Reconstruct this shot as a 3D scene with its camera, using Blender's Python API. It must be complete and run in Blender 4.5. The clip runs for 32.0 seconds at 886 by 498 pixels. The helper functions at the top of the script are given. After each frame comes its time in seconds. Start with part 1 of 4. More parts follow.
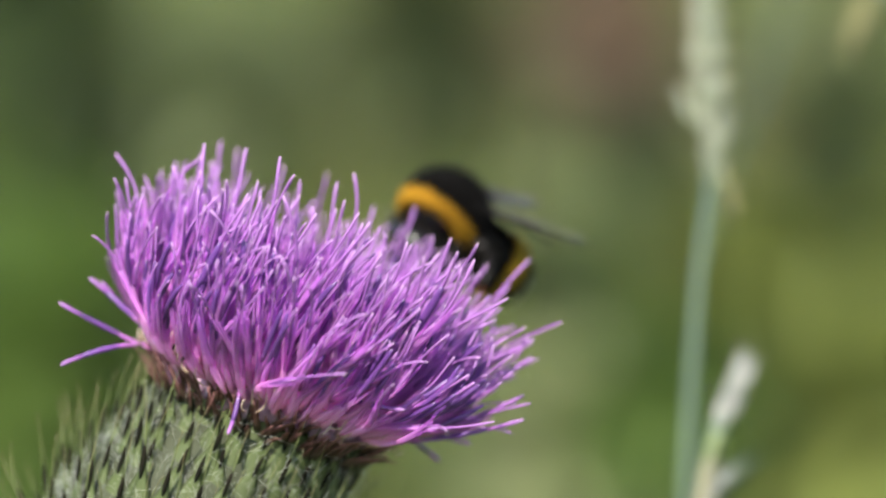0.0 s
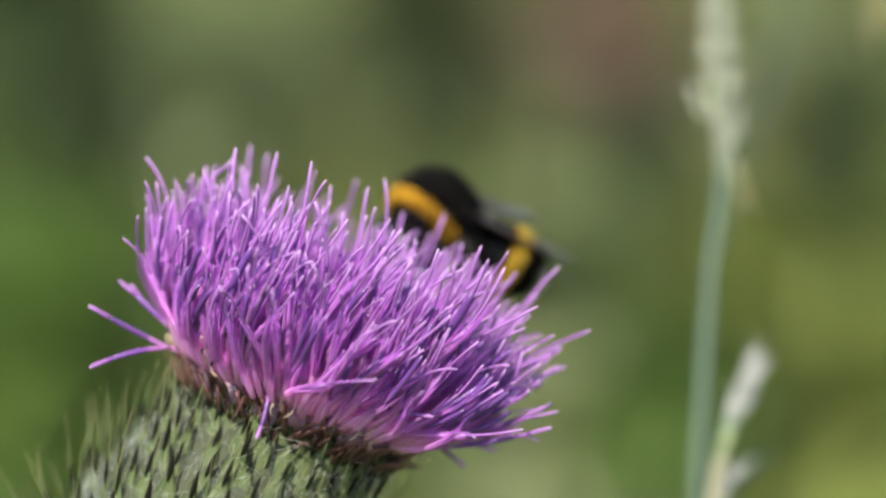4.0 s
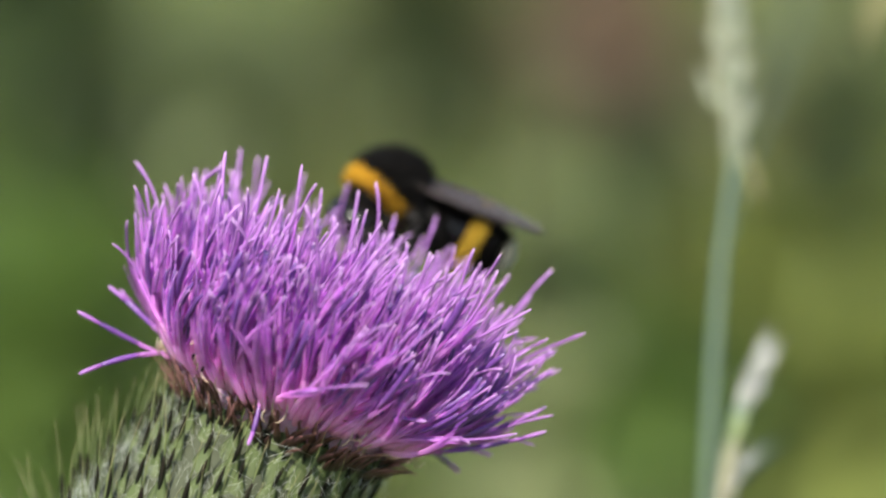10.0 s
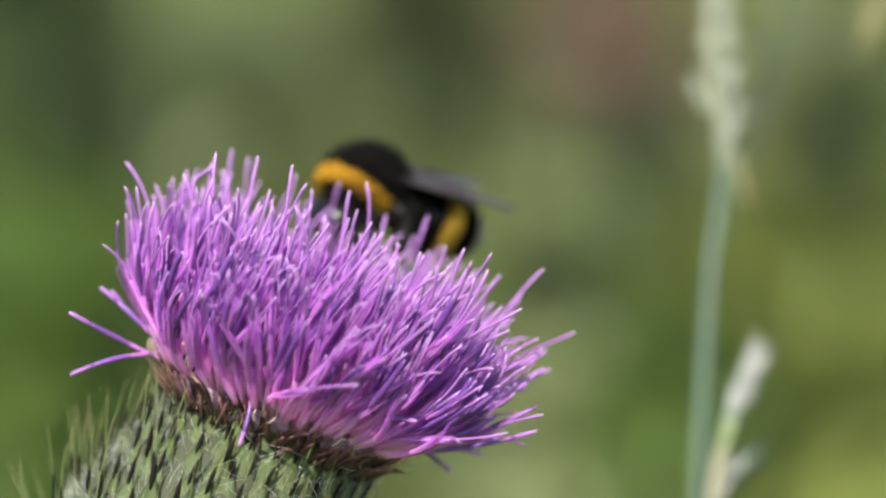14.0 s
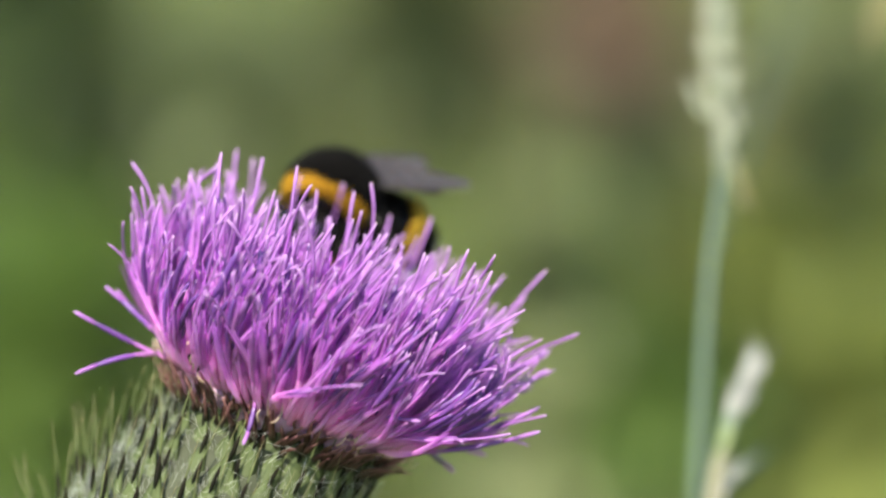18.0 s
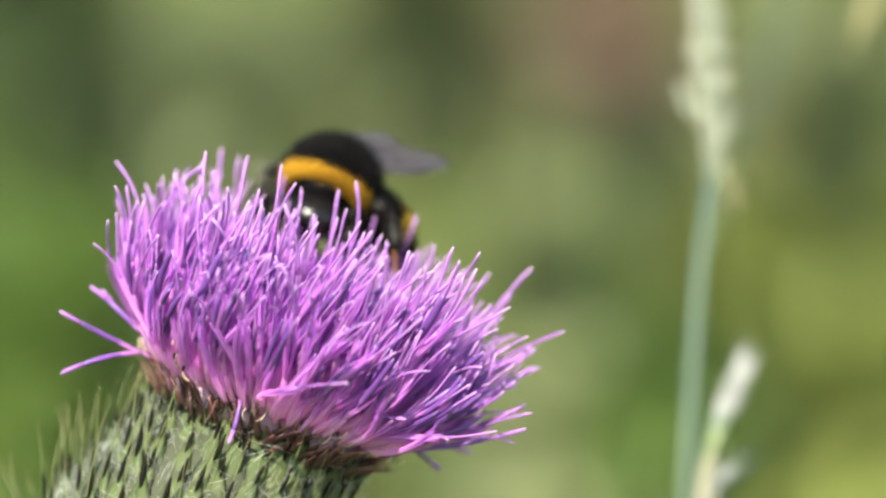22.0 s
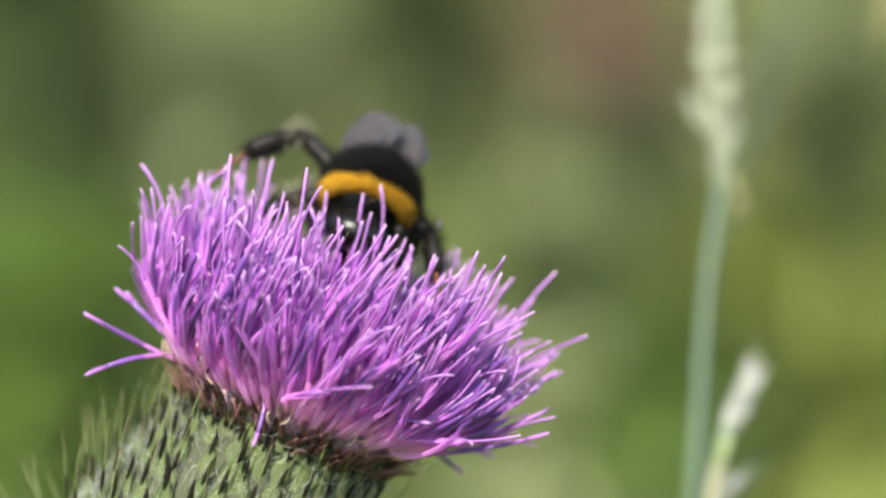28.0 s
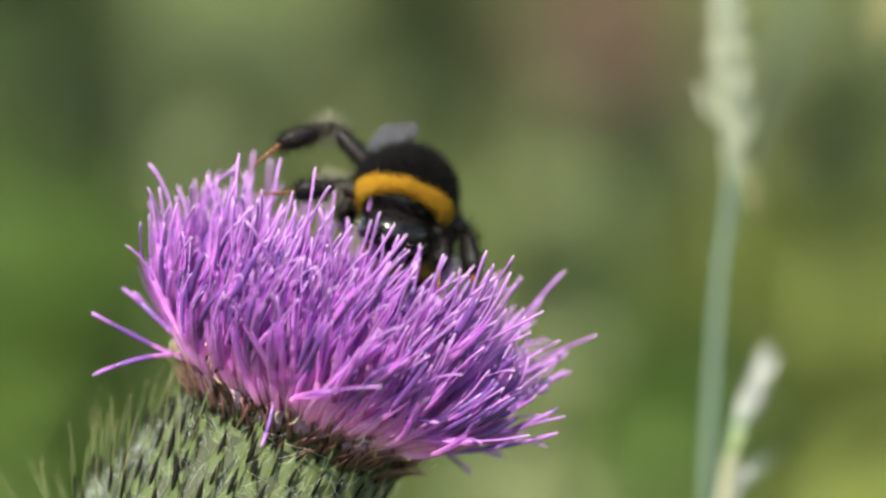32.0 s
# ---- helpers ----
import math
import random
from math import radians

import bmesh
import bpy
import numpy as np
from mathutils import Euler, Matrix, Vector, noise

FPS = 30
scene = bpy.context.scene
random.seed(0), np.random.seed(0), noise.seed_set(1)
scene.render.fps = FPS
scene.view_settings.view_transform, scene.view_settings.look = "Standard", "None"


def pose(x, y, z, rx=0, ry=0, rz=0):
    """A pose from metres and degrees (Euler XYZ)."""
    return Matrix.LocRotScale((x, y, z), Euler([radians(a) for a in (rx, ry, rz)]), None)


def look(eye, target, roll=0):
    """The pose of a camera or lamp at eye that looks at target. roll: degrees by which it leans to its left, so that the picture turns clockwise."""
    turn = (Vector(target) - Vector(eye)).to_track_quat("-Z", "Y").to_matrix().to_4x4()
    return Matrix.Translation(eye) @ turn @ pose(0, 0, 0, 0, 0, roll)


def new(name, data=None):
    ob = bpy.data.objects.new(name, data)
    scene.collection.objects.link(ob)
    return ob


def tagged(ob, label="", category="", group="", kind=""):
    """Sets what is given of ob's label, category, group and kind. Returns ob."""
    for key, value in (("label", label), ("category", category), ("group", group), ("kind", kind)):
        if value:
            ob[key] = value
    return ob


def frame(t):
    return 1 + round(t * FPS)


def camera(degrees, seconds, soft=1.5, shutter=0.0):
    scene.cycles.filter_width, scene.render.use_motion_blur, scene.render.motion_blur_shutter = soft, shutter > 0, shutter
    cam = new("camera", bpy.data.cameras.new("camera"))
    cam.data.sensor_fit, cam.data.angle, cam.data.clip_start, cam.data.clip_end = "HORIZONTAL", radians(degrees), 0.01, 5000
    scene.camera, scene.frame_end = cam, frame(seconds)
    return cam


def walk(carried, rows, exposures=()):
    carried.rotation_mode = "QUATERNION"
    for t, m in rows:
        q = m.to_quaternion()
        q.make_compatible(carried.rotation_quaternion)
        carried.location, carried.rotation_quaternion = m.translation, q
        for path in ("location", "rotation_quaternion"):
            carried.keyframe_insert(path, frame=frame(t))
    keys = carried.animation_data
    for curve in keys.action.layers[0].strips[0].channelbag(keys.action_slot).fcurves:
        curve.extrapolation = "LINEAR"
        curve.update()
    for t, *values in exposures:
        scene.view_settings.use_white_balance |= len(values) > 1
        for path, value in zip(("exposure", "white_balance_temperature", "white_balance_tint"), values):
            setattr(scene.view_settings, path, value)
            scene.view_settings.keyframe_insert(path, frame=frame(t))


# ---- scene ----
# The camera stands still on its tripod, looking a little down at a thistle head; the plants sway in a light wind.
MM = 0.001
FOV, REACH, PITCH = 12.5, 0.300, -8.0
BASE_STOPS = 1.15
cam = camera(FOV, 32.0, soft=2.5)
FOCUS = Vector((0, 0, 0.80))
RIGHT = Vector((1, 0, 0))
AHEAD = Vector((0, math.cos(radians(PITCH)), math.sin(radians(PITCH))))
UP = RIGHT.cross(AHEAD)
EYE = FOCUS - AHEAD * REACH
STAND = look(EYE, FOCUS)
# the camera's own exposure and white balance drift a little as the sun brightens
EXPOSURES = [(0.0, 0.0, 6650, 5), (3.0, -0.03, 6650, 5), (6.0, -0.09, 6650, 5), (9.0, -0.06, 6650, 5), (11.0, 0.0, 6650, 5), (13.0, 0.02, 6650, 5), (17.0, 0.17, 6750, 4.5), (19.0, 0.2, 6800, 4), (20.0, 0.22, 6830, 4), (21.0, 0.38, 6870, 3.5),
             (22.0, 0.48, 6900, 3), (23.0, 0.46, 6900, 3), (25.0, 0.44, 6900, 3), (28.0, 0.31, 6850, 2.5), (30.0, 0.26, 6850, 2), (31.0, 0.22, 6800, 2), (32.0, 0.16, 6800, 2)]
walk(cam, [(0.0, STAND), (32.0, STAND)], [(t, BASE_STOPS + e, k, g) for t, e, k, g in EXPOSURES])
cam.data.dof.use_dof = True
cam.data.dof.focus_distance = REACH
cam.data.dof.aperture_fstop = 14.5


def at(u, v, d):
    """The place u mm right and v mm up in the plane of focus, pushed d mm further away along its line of sight."""
    return EYE + (AHEAD * REACH + (RIGHT * u + UP * v) * MM) * (1 + d * MM / REACH)


# ---- light ----
SUN_TO = Vector((-0.22, -0.60, 0.77)).normalized()
world = bpy.data.worlds.new("sky")
scene.world = world
world.use_nodes = True
sky = world.node_tree.nodes.new("ShaderNodeTexSky")
sky.sky_type, sky.sun_disc = "NISHITA", False
sky.sun_elevation = math.asin(SUN_TO.z)
sky.sun_rotation = math.atan2(SUN_TO.x, SUN_TO.y)
world.node_tree.links.new(sky.outputs[0], world.node_tree.nodes["Background"].inputs[0])
world.node_tree.nodes["Background"].inputs[1].default_value = 0.12
sun = new("sun", bpy.data.lights.new("sun", "SUN"))
sun.data.energy, sun.data.angle, sun.data.color = 4.35, radians(0.5), (1.0, 0.95, 0.87)
sun.matrix_world = look(SUN_TO * 20, (0, 0, 0))


# ---- materials ----
def node_mat(name):
    m = bpy.data.materials.new(name)
    m.use_nodes = True
    return m, m.node_tree.nodes, m.node_tree.links, m.node_tree.nodes["Principled BSDF"]


def ramp(nodes, stops):
    r = nodes.new("ShaderNodeValToRGB")
    e = r.color_ramp.elements
    while len(e) < len(stops):
        e.new(0.5)
    for el, (p, c) in zip(e, stops):
        el.position, el.color = p, (*c, 1)
    return r


def plant_mat(name, stops, rough=0.5, thin=0.3, grain=900.0, spread=0.25, bump=0.25, coat=0.0):
    """Plant tissue: colour along each piece (attribute 'along'), mottled by noise, different from piece to piece, letting some light through."""
    m, n, l, b = node_mat(name)
    a = n.new("ShaderNodeAttribute")
    a.attribute_name = "along"
    r = ramp(n, stops)
    l.new(a.outputs["Fac"], r.inputs[0])
    tex = n.new("ShaderNodeTexCoord")
    noi = n.new("ShaderNodeTexNoise")
    noi.inputs["Scale"].default_value, noi.inputs["Detail"].default_value = grain, 4
    l.new(tex.outputs["Object"], noi.inputs["Vector"])
    geo, inf = n.new("ShaderNodeNewGeometry"), n.new("ShaderNodeObjectInfo")
    mix = n.new("ShaderNodeMath")
    mix.operation = "ADD"
    l.new(geo.outputs["Random Per Island"], mix.inputs[0])
    l.new(inf.outputs["Random"], mix.inputs[1])
    fr = n.new("ShaderNodeMath")
    fr.operation = "FRACT"
    l.new(mix.outputs[0], fr.inputs[0])
    add = n.new("ShaderNodeMath")
    add.operation = "ADD"
    l.new(fr.outputs[0], add.inputs[0])
    l.new(noi.outputs["Fac"], add.inputs[1])
    rng = n.new("ShaderNodeMapRange")
    rng.inputs["From Min"].default_value, rng.inputs["From Max"].default_value = 0.3, 1.7
    rng.inputs["To Min"].default_value, rng.inputs["To Max"].default_value = 1 - spread, 1 + spread
    l.new(add.outputs[0], rng.inputs["Value"])
    hsv = n.new("ShaderNodeHueSaturation")
    l.new(r.outputs[0], hsv.inputs["Color"])
    l.new(rng.outputs[0], hsv.inputs["Value"])
    l.new(hsv.outputs[0], b.inputs["Base Color"])
    b.inputs["Roughness"].default_value = rough
    b.inputs["Coat Weight"].default_value = coat
    if bump:
        bm_ = n.new("ShaderNodeBump")
        bm_.inputs["Strength"].default_value, bm_.inputs["Distance"].default_value = bump, 0.0001
        l.new(noi.outputs["Fac"], bm_.inputs["Height"])
        l.new(bm_.outputs[0], b.inputs["Normal"])
    if thin:
        t, x = n.new("ShaderNodeBsdfTranslucent"), n.new("ShaderNodeMixShader")
        l.new(hsv.outputs[0], t.inputs["Color"])
        x.inputs[0].default_value = thin
        l.new(b.outputs[0], x.inputs[1])
        l.new(t.outputs[0], x.inputs[2])
        l.new(x.outputs[0], n["Material Output"].inputs["Surface"])
    return m


COROLLA = plant_mat("corolla", [(0.0, (0.98, 0.68, 0.86)), (0.15, (0.98, 0.66, 0.92)), (0.4, (0.95, 0.53, 0.93)), (1.0, (0.66, 0.26, 0.75))], 0.4, 0.7, 1500, 0.2)
ANTHER = plant_mat("anther", [(0.0, (0.36, 0.13, 0.43)), (0.22, (0.15, 0.052, 0.25)), (1.0, (0.11, 0.038, 0.20))], 0.32, 0.1, 2500, 0.3)
STYLE = plant_mat("style", [(0.0, (0.31, 0.10, 0.41)), (0.6, (0.38, 0.15, 0.48)), (0.9, (0.42, 0.19, 0.51)), (1.0, (0.52, 0.31, 0.58))], 0.6, 0.2, 1500, 0.16)
BRACT = plant_mat("bract_green", [(0.0, (0.088, 0.107, 0.043)), (0.5, (0.082, 0.106, 0.034)), (0.8, (0.068, 0.09, 0.027)), (1.0, (0.055, 0.07, 0.022))], 0.65, 0.15, 1800, 0.14, 0.3)
# darker towards the top: shade under the overhanging florets, painted into the core
CORE = plant_mat("involucre_core", [(0.0, (0.06, 0.07, 0.035)), (1.0, (0.035, 0.04, 0.018))], 0.8, 0.0, 900, 0.4, 0.8)
GLAND = plant_mat("bract_gland", [(0.0, (0.006, 0.008, 0.004)), (1.0, (0.010, 0.007, 0.004))], 0.85, 0.0, 2500, 0.3)
GLAND.node_tree.nodes["Principled BSDF"].inputs["Specular IOR Level"].default_value = 0.15
SPINE = plant_mat("bract_spine", [(0.0, (0.10, 0.13, 0.045)), (0.4, (0.19, 0.22, 0.085)), (1.0, (0.30, 0.25, 0.13))], 0.4, 0.3, 1500, 0.25)
RED_BRACT = plant_mat("inner_bract_red", [(0.0, (0.045, 0.035, 0.018)), (0.45, (0.085, 0.034, 0.026)), (1.0, (0.36, 0.16, 0.16))], 0.6, 0.15, 1800, 0.4)
THREAD = plant_mat("pale_thread", [(0.0, (0.50, 0.36, 0.26)), (1.0, (0.78, 0.66, 0.52))], 0.5, 0.2, 1000, 0.15)
WEB = plant_mat("cobweb_hair", [(0.0, (0.62, 0.64, 0.58)), (1.0, (0.7, 0.72, 0.66))], 0.6, 0.3, 1000, 0.15)
STEM = plant_mat("thistle_stem", [(0.0, (0.16, 0.22, 0.09)), (1.0, (0.22, 0.28, 0.14))], 0.6, 0.0, 500, 0.25)
CULM = plant_mat("grass_culm", [(0.0, (0.10, 0.145, 0.095)), (0.6, (0.115, 0.16, 0.115)), (1.0, (0.17, 0.22, 0.145))], 0.6, 0.1, 400, 0.15)
HUSK = plant_mat("grass_husk", [(0.0, (0.20, 0.24, 0.13)), (0.5, (0.32, 0.345, 0.235)), (1.0, (0.47, 0.465, 0.39))], 0.6, 0.3, 700, 0.3)
HUSK_PALE = plant_mat("pale_husk", [(0.0, (0.29, 0.33, 0.19)), (0.3, (0.41, 0.42, 0.37)), (1.0, (0.47, 0.46, 0.44))], 0.6, 0.3, 700, 0.2)
HUSK_RIPE = plant_mat("ripe_husk", [(0.0, (0.23, 0.21, 0.09)), (1.0, (0.34, 0.31, 0.14))], 0.55, 0.3, 700, 0.2)
LEAF_A = plant_mat("leaf_green", [(0.0, (0.098, 0.164, 0.030)), (1.0, (0.134, 0.207, 0.040))], 0.55, 0.3, 30, 0.35)
LEAF_B = plant_mat("leaf_grey_green", [(0.0, (0.15, 0.185, 0.075)), (1.0, (0.22, 0.255, 0.115))], 0.6, 0.25, 30, 0.3)
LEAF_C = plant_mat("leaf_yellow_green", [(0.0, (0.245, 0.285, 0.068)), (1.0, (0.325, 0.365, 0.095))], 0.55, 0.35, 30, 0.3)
# near-black green: the meadow's shade is painted into this leaf colour
LEAF_SHADE = plant_mat("leaf_shade_tone", [(0.0, (0.046, 0.066, 0.019)), (1.0, (0.066, 0.092, 0.027))], 0.6, 0.2, 30, 0.3)
DRY = plant_mat("dry_grass", [(0.0, (0.145, 0.145, 0.052)), (1.0, (0.21, 0.20, 0.085))], 0.6, 0.25, 30, 0.3)
PINK = plant_mat("faded_pink_petal", [(0.0, (0.19, 0.13, 0.075)), (1.0, (0.36, 0.25, 0.17))], 0.6, 0.3, 30, 0.3)
LEAF_E = plant_mat("leaf_pale_downy", [(0.0, (0.26, 0.295, 0.125)), (1.0, (0.35, 0.385, 0.18))], 0.6, 0.25, 30, 0.3)
SHEATH = plant_mat("leaf_sheath", [(0.0, (0.31, 0.28, 0.20)), (0.55, (0.27, 0.26, 0.17)), (0.8, (0.15, 0.195, 0.065)), (1.0, (0.22, 0.26, 0.13))], 0.55, 0.2, 500, 0.15)
GRASS = plant_mat("meadow_grass", [(0.0, (0.095, 0.143, 0.022)), (0.6, (0.148, 0.203, 0.036)), (1.0, (0.205, 0.225, 0.055))], 0.55, 0.3, 12, 0.35)


def chitin(name, colour, rough, coat=0.0, speck=0.0):
    m, n, l, b = node_mat(name)
    tex = n.new("ShaderNodeTexCoord")
    noi = n.new("ShaderNodeTexNoise")
    noi.inputs["Scale"].default_value, noi.inputs["Detail"].default_value = 1400, 5
    l.new(tex.outputs["Object"], noi.inputs["Vector"])
    r = ramp(n, [(0.3, tuple(c * 0.6 for c in colour)), (0.7, tuple(min(1, c * 1.5) for c in colour))])
    l.new(noi.outputs["Fac"], r.inputs[0])
    l.new(r.outputs[0], b.inputs["Base Color"])
    bump = n.new("ShaderNodeBump")
    bump.inputs["Strength"].default_value, bump.inputs["Distance"].default_value = 0.35, 0.00008
    l.new(noi.outputs["Fac"], bump.inputs["Height"])
    l.new(bump.outputs[0], b.inputs["Normal"])
    b.inputs["Roughness"].default_value, b.inputs["Coat Weight"].default_value = rough, coat
    return m


def fur_mat(name, root, tip, rough=0.75, shine=0.15):
    m = plant_mat(name, [(0.0, root), (1.0, tip)], rough, 0.0, 3000, 0.3, 0.0)
    m.node_tree.nodes["Principled BSDF"].inputs["Specular IOR Level"].default_value = shine
    return m


BLACK = chitin("black_cuticle", (0.006, 0.005, 0.005), 0.24, 0.0)
BLACK.node_tree.nodes["Principled BSDF"].inputs["Specular IOR Level"].default_value = 0.3
EYE_MAT = chitin("compound_eye", (0.012, 0.009, 0.008), 0.12, 0.6)
LEG_MAT = chitin("leg_cuticle", (0.010, 0.008, 0.007), 0.55, 0.0)
LEG_MAT.node_tree.nodes["Principled BSDF"].inputs["Specular IOR Level"].default_value = 0.2
TARSUS = chitin("tarsus_cuticle", (0.16, 0.055, 0.020), 0.35, 0.1)
FUR_BLACK = fur_mat("black_fur", (0.002, 0.0017, 0.0016), (0.0042, 0.0036, 0.0034), 0.8, 0.1)
FUR_YELLOW = fur_mat("yellow_fur", (0.12, 0.055, 0.003), (0.35, 0.185, 0.013))
FUR_BAND = fur_mat("band_fur", (0.30, 0.16, 0.01), (0.58, 0.37, 0.045))
FUR_WHITE = fur_mat("tail_fur", (0.5, 0.45, 0.36), (0.75, 0.70, 0.6))
FUR_PALE = fur_mat("pale_leg_fur", (0.05, 0.045, 0.035), (0.34, 0.31, 0.24))
POLLEN = fur_mat("pollen", (0.75, 0.66, 0.40), (0.85, 0.78, 0.55))


def wing_mat():
    m, n, l, b = node_mat("wing_membrane")
    b.inputs["Base Color"].default_value = (0.065, 0.054, 0.056, 1)
    b.inputs["Roughness"].default_value = 0.48
    b.inputs["Specular IOR Level"].default_value = 0.3
    tex, wav = n.new("ShaderNodeTexCoord"), n.new("ShaderNodeTexNoise")
    wav.inputs["Scale"].default_value = 700
    l.new(tex.outputs["Object"], wav.inputs["Vector"])
    bump = n.new("ShaderNodeBump")
    bump.inputs["Strength"].default_value, bump.inputs["Distance"].default_value = 0.4, 0.0001
    l.new(wav.outputs["Fac"], bump.inputs["Height"])
    l.new(bump.outputs[0], b.inputs["Normal"])
    t, x = n.new("ShaderNodeBsdfTransparent"), n.new("ShaderNodeMixShader")
    t.inputs["Color"].default_value = (0.80, 0.74, 0.70, 1)
    x.inputs[0].default_value = 0.6
    l.new(t.outputs[0], x.inputs[1])
    l.new(b.outputs[0], x.inputs[2])
    l.new(x.outputs[0], n["Material Output"].inputs["Surface"])
    return m


WING = wing_mat()
VEIN = chitin("wing_vein", (0.03, 0.018, 0.012), 0.4)


def soil_mat():
    m, n, l, b = node_mat("meadow_soil")
    tex, n1, n2 = n.new("ShaderNodeTexCoord"), n.new("ShaderNodeTexNoise"), n.new("ShaderNodeTexNoise")
    n1.inputs["Scale"].default_value, n2.inputs["Scale"].default_value = 3.0, 60.0
    n1.inputs["Detail"].default_value = n2.inputs["Detail"].default_value = 6
    for k in (n1, n2):
        l.new(tex.outputs["Object"], k.inputs["Vector"])
    r1 = ramp(n, [(0.35, (0.06, 0.085, 0.022)), (0.55, (0.10, 0.12, 0.035)), (0.75, (0.15, 0.13, 0.06))])
    r2 = ramp(n, [(0.3, (0.05, 0.06, 0.02)), (0.7, (0.14, 0.15, 0.06))])
    l.new(n1.outputs["Fac"], r1.inputs[0])
    l.new(n2.outputs["Fac"], r2.inputs[0])
    x = n.new("ShaderNodeMix")
    x.data_type = "RGBA"
    x.inputs["Factor"].default_value = 0.45
    l.new(r1.outputs[0], x.inputs["A"])
    l.new(r2.outputs[0], x.inputs["B"])
    l.new(x.outputs["Result"], b.inputs["Base Color"])
    bump = n.new("ShaderNodeBump")
    bump.inputs["Strength"].default_value, bump.inputs["Distance"].default_value = 0.8, 0.03
    l.new(n2.outputs["Fac"], bump.inputs["Height"])
    l.new(bump.outputs[0], b.inputs["Normal"])
    b.inputs["Roughness"].default_value = 0.9
    return m


SOIL = soil_mat()


# ---- mesh helpers ----
class Soup:
    """Vertices, faces, material slots and a value along each piece, gathered for one mesh."""

    def __init__(self):
        self.v, self.f, self.m, self.a = [], [], [], []

    def tube(self, pts, radii, sides=6, mat=0, a0=0.0, a1=1.0, flat=1.0, side=None):
        """A rounded tapering rod along pts; flat squashes it in the direction of side."""
        k0, n = len(self.v), len(pts)
        ref = Vector(side) if side is not None else None
        for i, p in enumerate(pts):
            d = (pts[min(i + 1, n - 1)] - pts[max(i - 1, 0)]).normalized()
            if ref is None:
                ref = d.orthogonal()
            x = (ref - d * ref.dot(d)).normalized()
            ref = x
            y = d.cross(x)
            for j in range(sides):
                w = 2 * math.pi * j / sides
                self.v.append(p + x * (math.cos(w) * radii[i] * flat) + y * (math.sin(w) * radii[i]))
                self.a.append(a0 + (a1 - a0) * i / (n - 1))
        for i in range(n - 1):
            for j in range(sides):
                q = k0 + i * sides
                self.f.append((q + j, q + (j + 1) % sides, q + sides + (j + 1) % sides, q + sides + j))
                self.m.append(mat)
        self.f.append(tuple(range(k0 + sides - 1, k0 - 1, -1)))
        self.f.append(tuple(range(k0 + (n - 1) * sides, k0 + n * sides)))
        self.m += [mat, mat]

    def ball(self, c, r, mat=0, rings=8, segs=12, turn=None, a=0.5):
        """An ellipsoid with half-axes r."""
        k0 = len(self.v)
        turn = turn or Matrix.Identity(3)
        c = Vector(c)
        for i in range(rings + 1):
            t = math.pi * i / rings
            for j in range(segs):
                w = 2 * math.pi * j / segs
                self.v.append(c + turn @ Vector((r[0] * math.sin(t) * math.cos(w), r[1] * math.sin(t) * math.sin(w), r[2] * math.cos(t))))
                self.a.append(a)
        for i in range(rings):
            for j in range(segs):
                q = k0 + i * segs
                self.f.append((q + j, q + segs + j, q + segs + (j + 1) % segs, q + (j + 1) % segs))
                self.m.append(mat)

    def hair(self, root, way, length, r, mat=0, droop=None):
        """A fine bristle with three faces, bent once."""
        k0 = len(self.v)
        x = way.orthogonal().normalized()
        y = way.cross(x)
        mid = root + way * (length * 0.55)
        tip = root + way * length + (droop if droop is not None else Vector((0, 0, 0)))
        for s, p in ((1.0, root), (0.75, mid)):
            for j in range(3):
                w = 2.094 * j
                self.v.append(p + (x * math.cos(w) + y * math.sin(w)) * r * s)
                self.a.append(0.0 if s == 1.0 else 0.5)
        self.v.append(tip)
        self.a.append(1.0)
        for j in range(3):
            j2 = (j + 1) % 3
            self.f += [(k0 + j, k0 + j2, k0 + 3 + j2, k0 + 3 + j), (k0 + 3 + j, k0 + 3 + j2, k0 + 6)]
            self.m += [mat, mat]

    def leaf(self, root, way, up, length, width, mat=0, bend=0.3, segs=4):
        """A folded leaf with a keel, thickness and a drooping tip."""
        k0 = len(self.v)
        side = way.cross(up).normalized()
        up = side.cross(way).normalized()
        for i in range(segs + 1):
            s = i / segs
            w = width * 0.5 * (math.sin(math.pi * min(1, 0.12 + 0.88 * s) ** 0.8) + 0.03)
            c = root + way * (length * s) - up * (length * bend * s * s)
            for o, h in ((-1, 0.25), (0, 0.0), (1, 0.25)):
                self.v.append(c + side * (o * w) + up * (h * w))
                self.a.append(s)
            self.v.append(c - up * (0.06 * width))
            self.a.append(s)
        for i in range(segs):
            q = k0 + i * 4
            for a, b in ((0, 1), (1, 2), (2, 3), (3, 0)):
                self.f.append((q + a, q + b, q + 4 + b, q + 4 + a))
                self.m.append(mat)

    def join(self, other, m):
        """Adds a copy of another soup, moved by the matrix m."""
        k0 = len(self.v)
        self.v += [m @ p for p in other.v]
        self.a += other.a
        self.m += other.m
        self.f += [tuple(k0 + i for i in f) for f in other.f]

    def mesh(self, name, mats, scale=MM):
        me = bpy.data.meshes.new(name)
        me.from_pydata([tuple(p * scale) for p in self.v], [], self.f)
        for m in mats:
            me.materials.append(m)
        me.polygons.foreach_set("material_index", self.m)
        me.polygons.foreach_set("use_smooth", [True] * len(self.f))
        at_ = me.attributes.new("along", "FLOAT", "POINT")
        at_.data.foreach_set("value", self.a)
        me.update()
        return me


